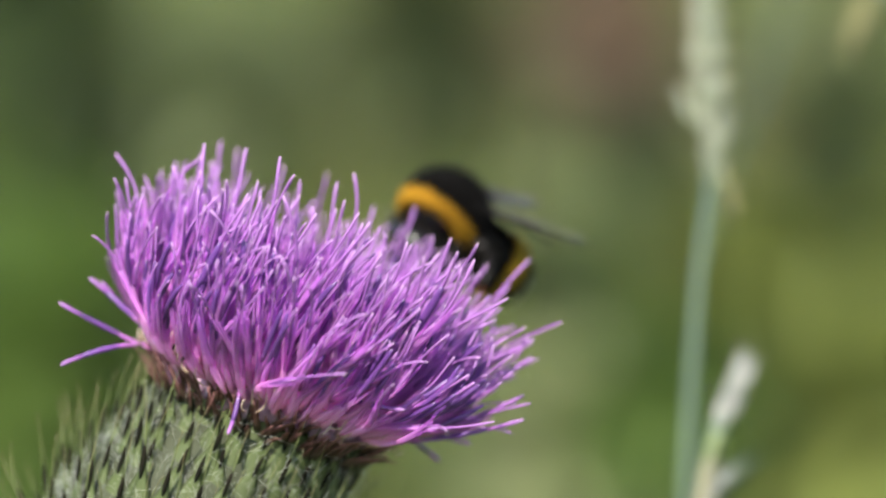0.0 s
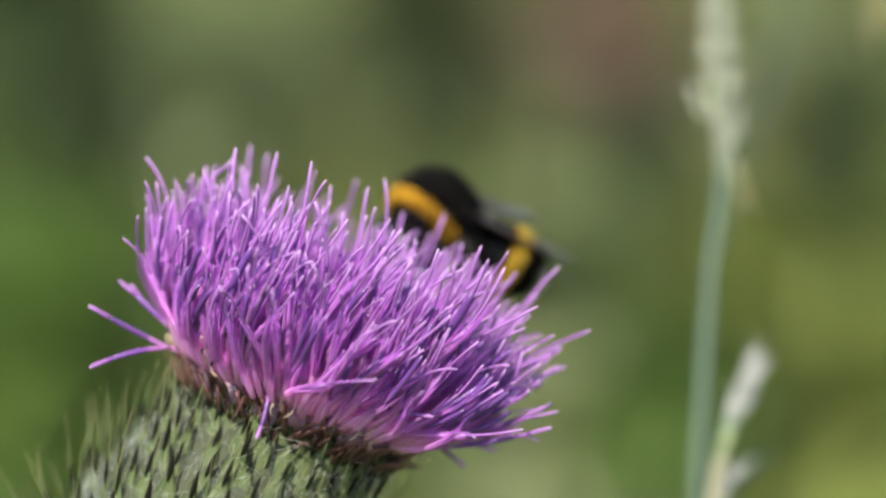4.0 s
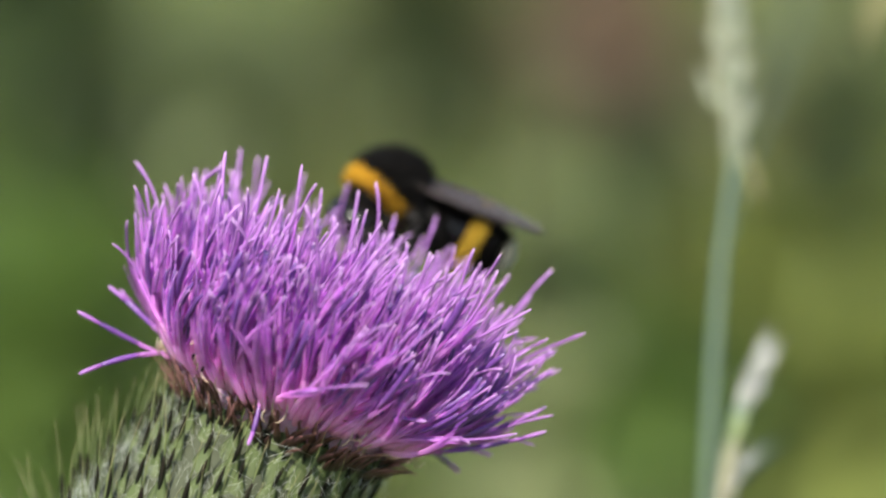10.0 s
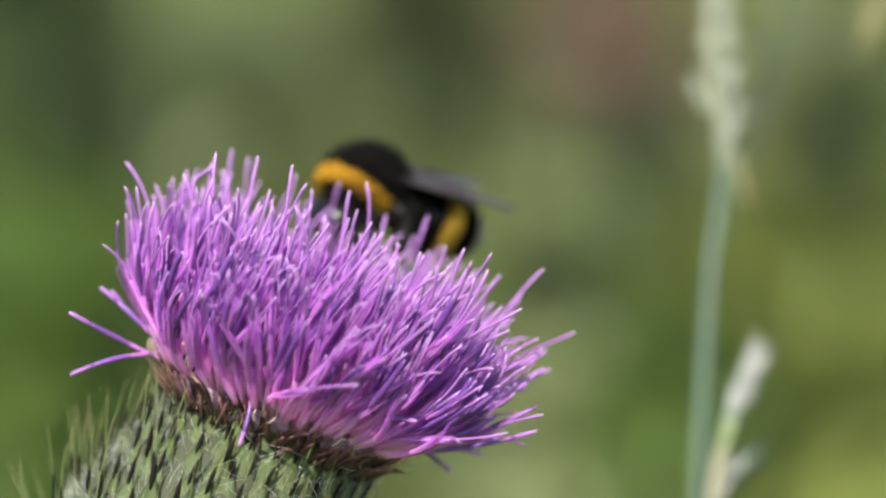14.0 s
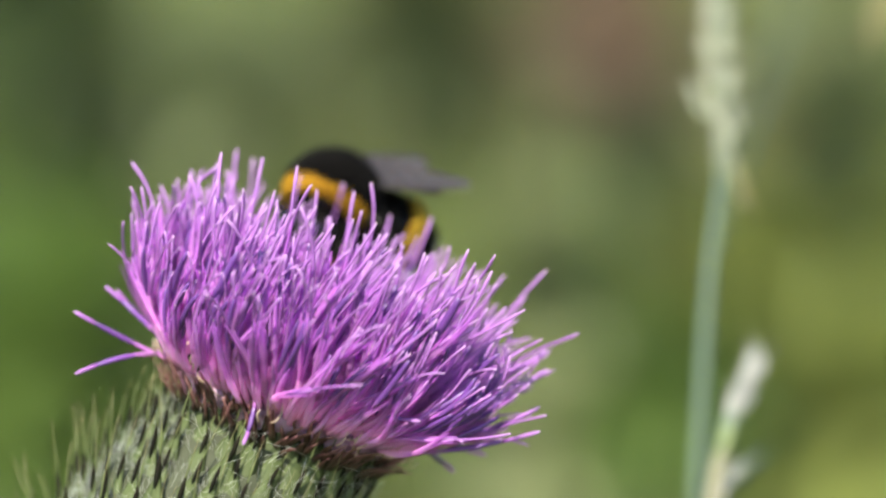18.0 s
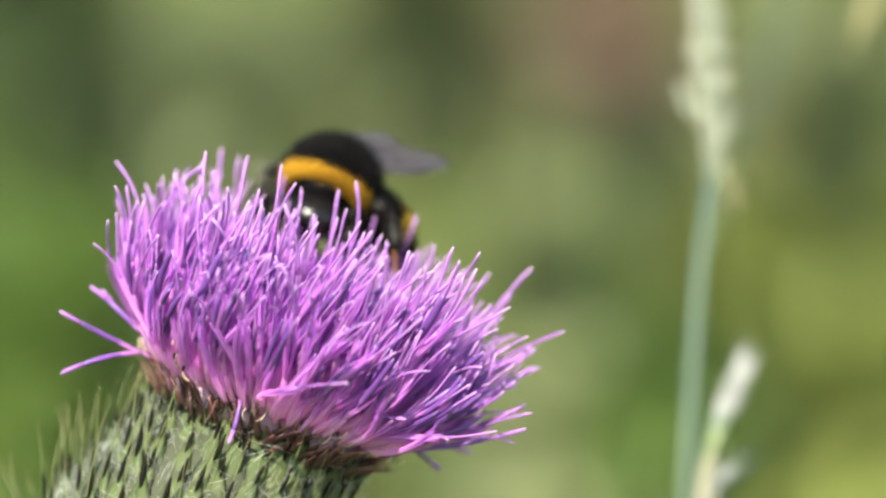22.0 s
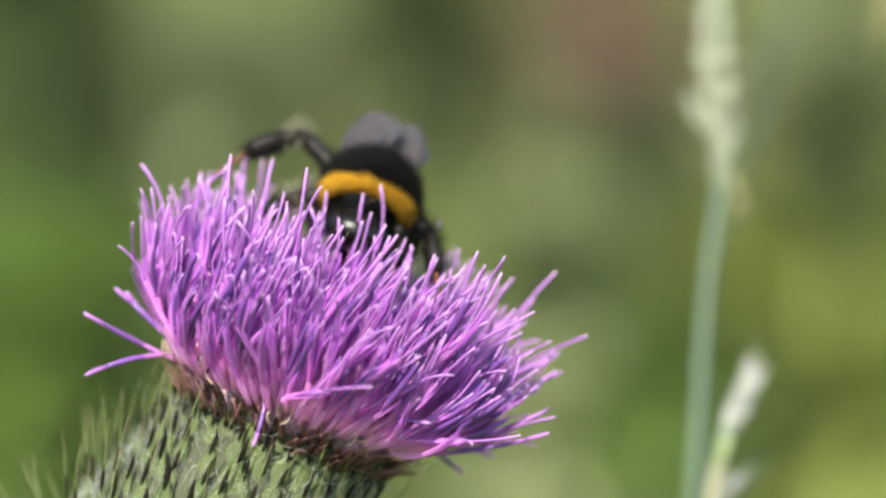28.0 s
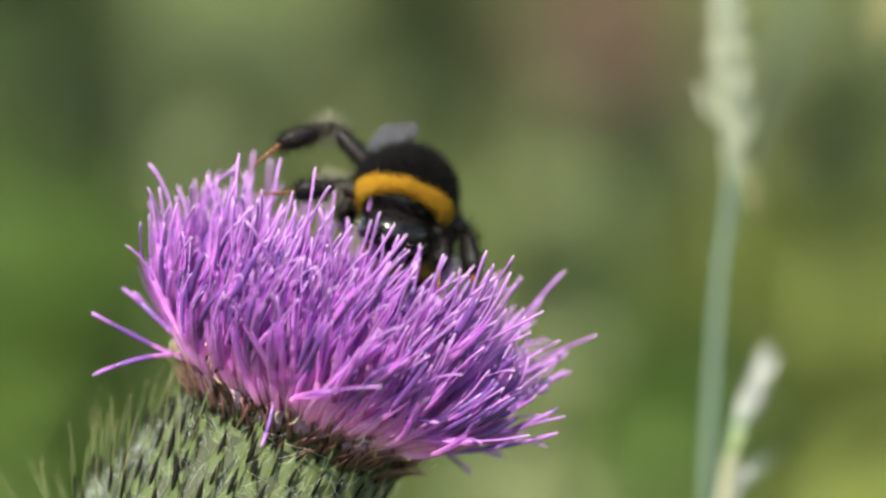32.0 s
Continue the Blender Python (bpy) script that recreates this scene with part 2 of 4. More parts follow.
def part(name, soup, mats, parent, label="", scale=MM):
    me = soup if isinstance(soup, bpy.types.Mesh) else soup.mesh(name, mats, scale)
    ob = new(name, me)
    ob.parent = parent
    return tagged(ob, label)


def curve_points(start, way, toward, length, bend, n, power=1.0, wobble=0.0, seed=0):
    """Points of an arc that starts along way and turns towards toward by bend radians."""
    rnd = random.Random(seed)
    w1, w2 = rnd.uniform(-1, 1) * wobble, rnd.uniform(-1, 1) * wobble
    way, p, out = way.normalized(), Vector(start), []
    toward = (toward - way * toward.dot(way)).normalized()
    cross = way.cross(toward)
    for i in range(n):
        out.append(p.copy())
        s = ((i + 0.5) / (n - 1)) ** power
        b = bend * s
        d = way * math.cos(b) + toward * math.sin(b) + cross * (w1 * s + w2 * math.sin(3.1 * s))
        p = p + d.normalized() * (length / (n - 1))
    return out


def sub(pts, s0, s1, n):
    """n points of the polyline between the fractions s0 and s1."""
    out, k = [], len(pts) - 1
    for i in range(n):
        x = (s0 + (s1 - s0) * i / (n - 1)) * k
        j = min(int(x), k - 1)
        out.append(pts[j].lerp(pts[j + 1], x - j))
    return out


# ---- ground and meadow behind ----
def build_ground():
    s = Soup()
    xs = [-200, -60, -20, -8, -4, -2, -1, -0.5, 0, 0.5, 1, 2, 4, 8, 20, 60, 200]
    ys = [-60, -10, -3, -1, -0.4, 0, 0.4, 0.8, 1.2, 1.8, 2.4, 3, 4, 5, 7, 10, 16, 30, 80, 400]
    for y in ys:
        for x in xs:
            s.v.append(Vector((x, y, 0.03 * noise.noise(Vector((x * 0.7, y * 0.7, 0))) - 0.03)))
            s.a.append(0.5)
    w = len(xs)
    for j in range(len(ys) - 1):
        for i in range(w - 1):
            s.f.append((j * w + i, j * w + i + 1, (j + 1) * w + i + 1, (j + 1) * w + i))
            s.m.append(0)
    tagged(new("ground", s.mesh("ground", [SOIL], 1.0)), "uneven green and brown meadow ground under tall grass", "ground", kind="structure")


def build_meadow():
    """Tall grass in the distance, uncountable."""
    s, rnd = Soup(), random.Random(4)
    for k in range(9000):
        y = 1.9 + 7.5 * rnd.random() ** 1.6
        x = rnd.uniform(-1, 1) * (0.32 + 0.22 * y)
        h = rnd.uniform(0.25, 0.55) * (1 if rnd.random() < 0.8 else 1.25)
        w = rnd.uniform(0.003, 0.007) * (0.7 + 0.15 * y)
        a = rnd.uniform(0, 6.28)
        way = Vector((math.cos(a) * 0.25, math.sin(a) * 0.25, 1)).normalized()
        s.leaf(Vector((x, y, -0.05)), way, Vector((math.cos(a), math.sin(a), 0.1)), h, w * 2, 1 if rnd.random() < 0.10 else 0, -rnd.uniform(0.05, 0.5), 3)
    for k in range(15000):
        x, y = rnd.uniform(-5.5, 5.5), rnd.uniform(-4.5, 6.5)
        if math.hypot(x, y + 0.3) < 0.55 or (y > 0 and abs(x) < 0.40 + 0.26 * y):
            continue
        a = rnd.uniform(0, 6.28)
        way = Vector((math.cos(a) * 0.25, math.sin(a) * 0.25, 1)).normalized()
        s.leaf(Vector((x, y, -0.05)), way, Vector((math.cos(a), math.sin(a), 0.1)), rnd.uniform(0.22, 0.48), rnd.uniform(0.010, 0.018), 1 if rnd.random() < 0.10 else 0, -rnd.uniform(0.05, 0.5), 2)
    tagged(new("meadow_grass", s.mesh("meadow_grass", [GRASS, DRY], 1.0)), "tall sunlit meadow grass mixed with dry blades", "grass", kind="stuff")


def herb(name, label, u, v, dist, size, mat, count, leaf_len, leaf_wid, seed, squash=1.0):
    """A wild plant that stands on the ground, its crown of leaves round the given place."""
    rnd = random.Random(seed)
    c = at(u, v, (dist - REACH) * 1000)
    root = new(name)
    root.location = (c.x, c.y, 0)
    r = size * dist / REACH * MM
    st = Soup()
    top = Vector((0, 0, c.z))
    st.tube([Vector((0, 0, -0.06)), Vector((0.01, 0, c.z * 0.5)), top], [0.0028, 0.0024, 0.0015], 6)
    part("stem", st, [LEAF_A], root, scale=1.0)
    s = Soup()
    for k in range(count):
        d = Vector((rnd.gauss(0, 1), rnd.gauss(0, 1), rnd.gauss(0, 1))).normalized()
        p = top + Vector((d.x, d.y, d.z * squash)) * (r * rnd.random() ** 0.45 * rnd.uniform(0.75, 1.1))
        way = (d + Vector((rnd.uniform(-0.6, 0.6), rnd.uniform(-0.6, 0.6), rnd.uniform(-0.4, 0.5)))).normalized()
        s.leaf(p, way, Vector((0.1, 0.05, 1)), leaf_len * rnd.uniform(0.6, 1.3), leaf_wid * rnd.uniform(0.7, 1.3), 0, rnd.uniform(0.1, 0.6), 3)
    part("crown", s, [mat], root, scale=1.0)
    return tagged(root, label, "plant")


def build_background():
    far = [
        ("leafy_weed", "bushy green weed in sunlight behind the thistle", -30.0, 4.0, 2.3, 8.5, LEAF_A, 260, 0.05, 0.02, 11, 1.6),
        ("leafy_weed", "dark green weed with shade painted into its leaves", -32.0, 18.0, 2.6, 4.5, LEAF_SHADE, 220, 0.05, 0.02, 12, 1.2),
        ("leafy_weed", "fresh bright green weed low in the meadow", -31.0, -10.0, 1.6, 6.5, LEAF_A, 340, 0.05, 0.02, 13, 1.2),
        ("leafy_weed", "fresh bright green weed low in the meadow", -28.0, -4.0, 1.9, 5.5, LEAF_A, 320, 0.03, 0.02, 31, 1.0),
        ("grey_leaved_weed", "pale grey-green leaved weed behind the thistle", -16.5, 11.5, 2.3, 5.2, LEAF_B, 150, 0.05, 0.02, 14, 1.0),
        ("leafy_weed", "tall brownish green weed behind the thistle", -3.0, 15.0, 2.6, 5.0, DRY, 130, 0.06, 0.012, 15, 1.6),
        ("dry_seed_stalk", "dry straw-coloured seed stalk in the meadow", 3.5, 15.0, 2.5, 3.0, DRY, 150, 0.05, 0.01, 16, 2.0),
        ("faded_flower", "faded pinkish brown flower cluster on its stem", 12.4, 15.6, 1.45, 3.3, PINK, 330, 0.02, 0.012, 17, 1.0),
        ("faded_flower", "pale pink flower cluster on its stem", 12.0, 19.6, 1.6, 2.2, PINK, 150, 0.02, 0.012, 18, 0.8),
        ("grey_leaved_weed", "pale grey-green leaved weed behind the thistle", 12.8, 5.8, 1.7, 4.4, LEAF_E, 420, 0.03, 0.02, 19, 0.7),
        ("grey_leaved_weed", "low grey-green leaved weed in the sun", 9.6, -15.4, 1.35, 5.2, LEAF_E, 620, 0.024, 0.018, 20, 0.9),
        ("leafy_weed", "dark green weed with shade painted into its leaves", 9.5, -3.2, 1.6, 3.6, LEAF_SHADE, 170, 0.022, 0.016, 21, 1.0),
        ("leafy_weed", "dark green weed with shade painted into its leaves", 29.4, 8.8, 1.6, 3.0, LEAF_SHADE, 210, 0.022, 0.016, 22, 1.0),
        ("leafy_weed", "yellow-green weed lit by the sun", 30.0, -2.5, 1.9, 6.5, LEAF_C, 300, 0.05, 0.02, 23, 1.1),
        ("dry_seed_stalk", "dry olive-brown seed stalk high in the meadow", 24.5, 12.0, 2.2, 3.6, DRY, 180, 0.035, 0.014, 24, 0.9),
        ("leafy_weed", "deep green weed low in the meadow", 16.6, -12.0, 1.3, 3.4, LEAF_A, 240, 0.024, 0.014, 25, 1.2),
        ("leafy_weed", "green weed low in the meadow", 17.0, -16.0, 1.7, 4.5, LEAF_A, 260, 0.04, 0.02, 35, 1.0),
        ("grey_leaved_weed", "pale grey-green leaved weed high in the meadow", 29.0, 17.5, 1.9, 3.6, LEAF_E, 300, 0.03, 0.02, 36, 0.7),
        # these two weeds darken the top: shadowed vegetation painted as dark leaves
        ("leafy_weed", "dark brownish weed with shade painted into its leaves", -1.2, 15.5, 1.7, 3.0, LEAF_SHADE, 130, 0.03, 0.014, 37, 2.0),
        ("leafy_weed", "dark green weed with shade painted into its leaves", -27.0, 13.5, 1.9, 5.0, LEAF_SHADE, 90, 0.035, 0.016, 38, 1.3),
        ("leafy_weed", "olive green weed low in the meadow", 30.0, -14.0, 1.55, 6.0, LEAF_C, 160, 0.05, 0.015, 26, 1.2),
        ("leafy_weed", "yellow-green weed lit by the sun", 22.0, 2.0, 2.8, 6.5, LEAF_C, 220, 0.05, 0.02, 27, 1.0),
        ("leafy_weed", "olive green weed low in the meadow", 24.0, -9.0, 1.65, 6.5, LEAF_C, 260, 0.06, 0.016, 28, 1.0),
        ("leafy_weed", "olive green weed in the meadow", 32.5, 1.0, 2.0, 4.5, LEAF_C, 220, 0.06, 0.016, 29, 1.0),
    ]
    for row in far:
        herb(*row)


# ---- the thistle ----
HEAD = at(-12.2, -10.6, 11.0)
LEAN, NOD = 22.0, -2.5
HEAD_POSE = Matrix.Translation(HEAD) @ pose(0, 0, 0, 0, LEAN, 0) @ pose(0, 0, 0, NOD, 0, 0)


def style_tip(s, start, way, length, seed, mat=2, thick=1.0):
    """The pale style that leaves the anther column, gently kinked, a little thicker at its end."""
    rnd = random.Random(seed)
    a = rnd.uniform(0, 6.28)
    x = way.orthogonal().normalized()
    side = x * math.cos(a) + way.cross(x) * math.sin(a)
    pts = curve_points(start, way, side, length, rnd.uniform(0.0, 0.75), 8, 1.0, 0.16, seed)
    s.tube(pts, [r * thick for r in (0.145, 0.125, 0.115, 0.11, 0.11, 0.115, 0.13, 0.075)], 6, mat)
    return pts


def pollen_specks(s, pts, r, count, rnd, mat):
    for k in range(count):
        p = pts[rnd.randrange(len(pts))]
        d = Vector((rnd.gauss(0, 1), rnd.gauss(0, 1), rnd.gauss(0, 1))).normalized()
        q = rnd.uniform(0.025, 0.05)
        s.ball(p + d * r, (q, q, q), mat, 3, 4)


def floret_soup(bend, seed, mature, bare):
    """One disc floret: slender tube, wider limb, five narrow lobes, dark anther column (bare: well out of the lobes) and a pale style; grows along z and bends towards -x. In mm."""
    rnd = random.Random(seed)
    s = Soup()
    pts = curve_points((0, 0, 0), Vector((0, 0, 1)), Vector((-1, 0, 0)), 17.0, bend, 20, 0.85, 0.36, seed)
    split = rnd.uniform(0.26, 0.34)
    s.tube(sub(pts, 0.0, split + 0.03, 8), [0.28, 0.30, 0.32, 0.33, 0.34, 0.34, 0.31, 0.22], 7, 0, 0.0, 0.4)
    for k in range(5):
        w = 2 * math.pi * k / 5 + rnd.uniform(-0.3, 0.3)
        end = split + (rnd.uniform(0.14, 0.27) if bare else rnd.uniform(0.32, 0.52))
        flare, twist = rnd.uniform(0.05, 0.85 if bare else 0.45) ** 1.4, rnd.uniform(-0.7, 0.7)
        spine = sub(pts, split - 0.03, end, 9)
        lob = []
        for i, p in enumerate(spine):
            t = i / 8
            d = (spine[min(i + 1, 8)] - spine[max(i - 1, 0)]).normalized()
            x = d.orthogonal().normalized()
            y = d.cross(x)
            a = w + twist * t
            lob.append(p + (x * math.cos(a) + y * math.sin(a)) * (0.19 + 0.12 * t + flare * t ** 1.8))
        s.tube(lob, [0.14, 0.20, 0.22, 0.21, 0.20, 0.175, 0.145, 0.10, 0.04], 5, 0, 0.35, 1.0, 0.42, lob[4] - spine[4])
    top = rnd.uniform(0.74, 0.82) if mature else rnd.uniform(0.78, 0.86)
    col = sub(pts, split + 0.12, top if bare else top - 0.06, 8)
    s.tube(col, [r * (1.18 if bare else 0.72) for r in (0.15, 0.21, 0.25, 0.27, 0.27, 0.25, 0.21, 0.10)], 7, 1 if bare else 2)
    pollen_specks(s, col[3:], 0.25, 3, rnd, 3)
    if mature:
        way = (col[-1] - col[-3]).normalized()
        st = style_tip(s, col[-2], way, 17.0 * (1.03 - top + (0.0 if bare else 0.06)) * rnd.uniform(0.8, 1.25), seed + 7)
        pollen_specks(s, st[1:], 0.12, 3, rnd, 3)
    return s


def loose_floret(length, bend, seed):
    """A floret slipped out of the tuft: pale base, dark anther column, pale style. Grows along z, bends towards -x."""
    s = Soup()
    pts = curve_points((0, 0, 0), Vector((0, 0, 1)), Vector((-1, 0, 0)), length, bend, 16, 1.2, 0.14, seed)
    s.tube(sub(pts, 0.0, 0.40, 6), [0.10, 0.12, 0.14, 0.16, 0.17, 0.12], 6, 0, 0.45, 0.9)
    col = sub(pts, 0.30, 0.80, 7)
    s.tube(col, [0.12, 0.17, 0.20, 0.21, 0.20, 0.17, 0.11], 7, 1)
    s.tube(sub(pts, 0.76, 1.0, 5), [0.16, 0.155, 0.15, 0.165, 0.09], 6, 2)
    return s


def bract_soup(seed):
    """One bract: a keeled scale whose tip bends away from the head, with a dark gland along its keel and a long fine spine. Grows along z, outside is x."""
    rnd = random.Random(seed)
    s = Soup()
    n = 8
    out = rnd.uniform(0.6, 1.15)
    wid = [1.30, 1.42, 1.32, 1.02, 0.68, 0.40, 0.22, 0.12]
    for i in range(n):
        t = i / (n - 1)
        z, o = 5.2 * t, 0.1 + out * t * t
        for dx, dy in ((-0.20, -1), (0.03, -0.5), (0.10, 0), (0.03, 0.5), (-0.20, 1), (-0.34, 0)):
            s.v.append(Vector((o + dx * (1.1 - 0.6 * t), dy * wid[i], z)))
            s.a.append(t)
    for i in range(n - 1):
        for j in range(6):
            q = i * 6
            s.f.append((q + j, q + (j + 1) % 6, q + 6 + (j + 1) % 6, q + 6 + j))
            s.m.append(0)
    gl = [Vector((0.20 + out * t * t, 0, 5.2 * t)) for t in (0.56, 0.64, 0.78, 0.94, 1.10)]
    s.tube(gl, [0.04, 0.20, 0.26, 0.22, 0.06], 7, 1, 0, 1, 0.8, (1, 0, 0))
    way = Vector((2 * out / 5.2, 0, 1))
    spine = curve_points((0.12 + out, 0, 5.2), way, Vector((-1, 0, 0)), rnd.uniform(3.4, 5.6), rnd.uniform(-0.05, 0.4), 7, 1.0, 0.10, seed)
    s.tube(spine, [0.12, 0.085, 0.065, 0.05, 0.04, 0.03, 0.012], 5, 2)
    return s


def profile(z):
    """Radius of the green head at the height z under its mouth."""
    zs = (-27, -25, -22, -17, -12, -8, -4, 0, 1)
    rs = (3.0, 5.8, 8.8, 10.8, 10.4, 9.3, 8.6, 8.5, 8.5)
    return float(np.interp(z, zs, rs))


def slant(z):
    """The green head hangs a little to one side of the tuft's axis."""
    return 0.9 + 0.21 * min(0.0, z + 4.5)


def build_thistle():
    rnd = random.Random(21)
    foot = new("thistle")
    foot.matrix_world = HEAD_POSE
    tagged(foot, "purple spear thistle in full bloom with a spiny green head", "flower")
    core = Soup()
    zs = [-27, -25, -22, -19, -16, -13, -10, -7, -4, -2, 0]
    core.tube([Vector((slant(z), 0, z)) for z in zs], [profile(z) - 0.2 for z in zs], 28)
    part("involucre", core, [CORE], foot, "pale green cobwebby base of the flower head")
    pad = Soup()
    pad.tube([Vector((0.7, 0, z)) for z in (-2.0, -1.0, -0.2, 0.4, 0.8)], [8.2, 8.8, 9.3, 6.5, 2.0], 26, 0, 0.0, 0.1)
    part("receptacle", pad, [COROLLA], foot, "pink felt at the mouth of the head")
    # the stem bends from the head's axis to upright and runs down to the ground
    inv = HEAD_POSE.inverted()
    down = [HEAD_POSE @ (Vector((slant(-25), 0, -25)) * MM), HEAD_POSE @ (Vector((slant(-55), 0, -55)) * MM)]
    b = down[1]
    down += [Vector((b.x - 0.008, b.y, b.z - 0.05)), Vector((b.x - 0.014, b.y, b.z - 0.2)), Vector((b.x - 0.012, b.y + 0.004, 0.35)), Vector((b.x - 0.01, b.y, -0.06))]
    st = Soup()
    st.tube([inv @ p / MM for p in down], [3.4, 2.6, 2.8, 3.2, 4.0, 5.0], 8)
    part("stem", st, [STEM], foot, "ridged hairy green stem")
    # bracts, ring over ring, in spirals
    soups = [bract_soup(k) for k in range(8)]
    shapes = [q.mesh("bract", [BRACT, GLAND, SPINE]) for q in soups]
    hind = Soup()
    rows, step = 11, 2.12
    for r in range(rows):
        z = -24.5 + step * r
        num = 27 if r > 2 else 25
        for k in range(num):
            w = 2 * math.pi * (k + 0.5 * (r % 2)) / num + rnd.uniform(-0.05, 0.05)
            rad = profile(z)
            slope = math.degrees(math.atan2(profile(z + 1) - profile(z - 1), 2))
            tip = 0.9 * slope + float(np.interp(z, (-20, -12, -6, -3), (8, 6, 4, 2))) + rnd.uniform(-4, 4)
            pick, sc = rnd.randrange(8), float(np.interp(z, (-10, -3), (0.82, 0.60))) * rnd.uniform(0.86, 1.14)
            m = pose(slant(z) * MM, 0, 0, 0, 0, math.degrees(w)) @ pose((rad - 0.3) * MM, 0, (z + rnd.uniform(-0.4, 0.4)) * MM, rnd.uniform(-7, 7), tip, 0) @ Matrix.Scale(sc, 4)
            if r > 2 and math.sin(w) < 0.34:
                part("bract", shapes[pick], None, foot).matrix_local = m
            else:
                m.translation = m.translation / MM
                hind.join(soups[pick], m)
    tagged(part("scale_mass", hind, [BRACT, GLAND, SPINE], foot, "spiny green scales round the back and foot of the head"), kind="stuff")
    # reddish inner bracts at the mouth, their chaffy tips lying against the florets
    for k in range(230):
        w = 2 * math.pi * k / 230 + rnd.uniform(-0.04, 0.04)
        s = Soup()
        out = Vector((math.cos(w), math.sin(w), 0))
        tang = Vector((-math.sin(w), math.cos(w), 0))
        pts = curve_points(out * (profile(-2) + 0.1) + Vector((slant(0), 0, rnd.uniform(-3.0, -1.3))), Vector((0, 0, 1)) + out * 0.7 + tang * rnd.gauss(0, 0.3), out, rnd.uniform(2.0, 3.6), rnd.uniform(0.0, 0.9), 6, 1.0, 0.22, k)
        s.tube(pts, [q * rnd.uniform(0.5, 1.0) for q in (0.32, 0.36, 0.32, 0.23, 0.13, 0.03)], 6, 0, 0, 1, 0.25, out)
        part("inner_bract", s, [RED_BRACT], foot, "reddish brown pointed inner bract" if k == 0 else "")
    # pale curled threads between bracts and florets
    for k in range(52):
        w = rnd.uniform(math.pi * 1.03, 1.97 * math.pi)
        out = Vector((math.cos(w), math.sin(w), 0))
        tang = Vector((-math.sin(w), math.cos(w), 0))
        s = Soup()
        pts = curve_points(out * rnd.uniform(9.9, 10.9) + Vector((0.8, 0, rnd.uniform(-1.0, 1.4))), out * 0.6 + tang * rnd.uniform(-1, 1) + Vector((0, 0, rnd.uniform(-0.2, 0.8))), Vector((0, 0, 1)) + out * 0.3, rnd.uniform(1.0, 2.6), rnd.uniform(0.8, 2.8), 8, 1.0, 0.2, k)
        s.tube(pts, [0.065, 0.062, 0.06, 0.057, 0.053, 0.048, 0.04, 0.015], 4)
        part("curled_thread", s, [THREAD], foot)
    # cobweb hairs across the bracts
    s = Soup()
    for k in range(220):
        z = rnd.uniform(-20, -1)
        w = rnd.uniform(math.pi * 0.95, math.pi * 2.05)
        rad = profile(z) + rnd.uniform(0.25, 0.9)
        w2, z2 = w + rnd.uniform(-0.28, 0.28), z + rnd.uniform(-2.2, 2.2)
        r2 = profile(z2) + rnd.uniform(0.25, 1.0)
        a, b = Vector((slant(z) + rad * math.cos(w), rad * math.sin(w), z)), Vector((slant(z2) + r2 * math.cos(w2), r2 * math.sin(w2), z2))
        mid = (a + b) * 0.5 + Vector((math.cos(w), math.sin(w), -0.4)) * 0.08
        s.tube([a, mid, b], [0.010, 0.010, 0.010], 3)
    tagged(part("cobweb", s, [WEB], foot, "fine white cobweb hairs"), kind="stuff")
    # short white down, felted in patches on the scales
    s = Soup()
    for k in range(9000):
        z, w = -3 - 18 * rnd.random() ** 0.7, rnd.uniform(math.pi * 0.95, math.pi * 2.05)
        if noise.noise(Vector((w * 3.2, z * 0.45, 3.0))) < rnd.uniform(-0.5, 0.35):
            continue
        rad = profile(z) + rnd.uniform(0.0, 0.55)
        out = Vector((math.cos(w), math.sin(w), 0))
        way = (out * 0.5 + Vector((rnd.gauss(0, 0.5), rnd.gauss(0, 0.5), rnd.gauss(0.8, 0.6)))).normalized()
        s.hair(out * rad + Vector((slant(z), 0, z)), way, rnd.uniform(0.6, 1.7), 0.008)
    tagged(part("down", s, [WEB], foot, "short white down"), kind="stuff")
    build_florets(foot, rnd)
    return foot


def aim(base, way, toward, spin, size):
    """A pose at base (mm) whose z runs along way and whose -x turns towards toward."""
    z = way.normalized()
    x = -(toward - z * toward.dot(z)).normalized()
    turn = Matrix((x, z.cross(x), z)).transposed().to_4x4()
    return Matrix.Translation(base * MM) @ turn @ pose(0, 0, 0, 0, 0, spin) @ Matrix.Scale(size, 4)


def fan(a, e):
    """The direction that leans a degrees to the right and e degrees away from the viewer, off the tuft's axis."""
    x, y = math.sin(radians(a)), math.sin(radians(e))
    k = math.hypot(x, y)
    if k > 0.995:
        x, y = x * 0.995 / k, y * 0.995 / k
    return Vector((x, y, math.sqrt(1 - x * x - y * y) if abs(a) < 90 else -0.25))


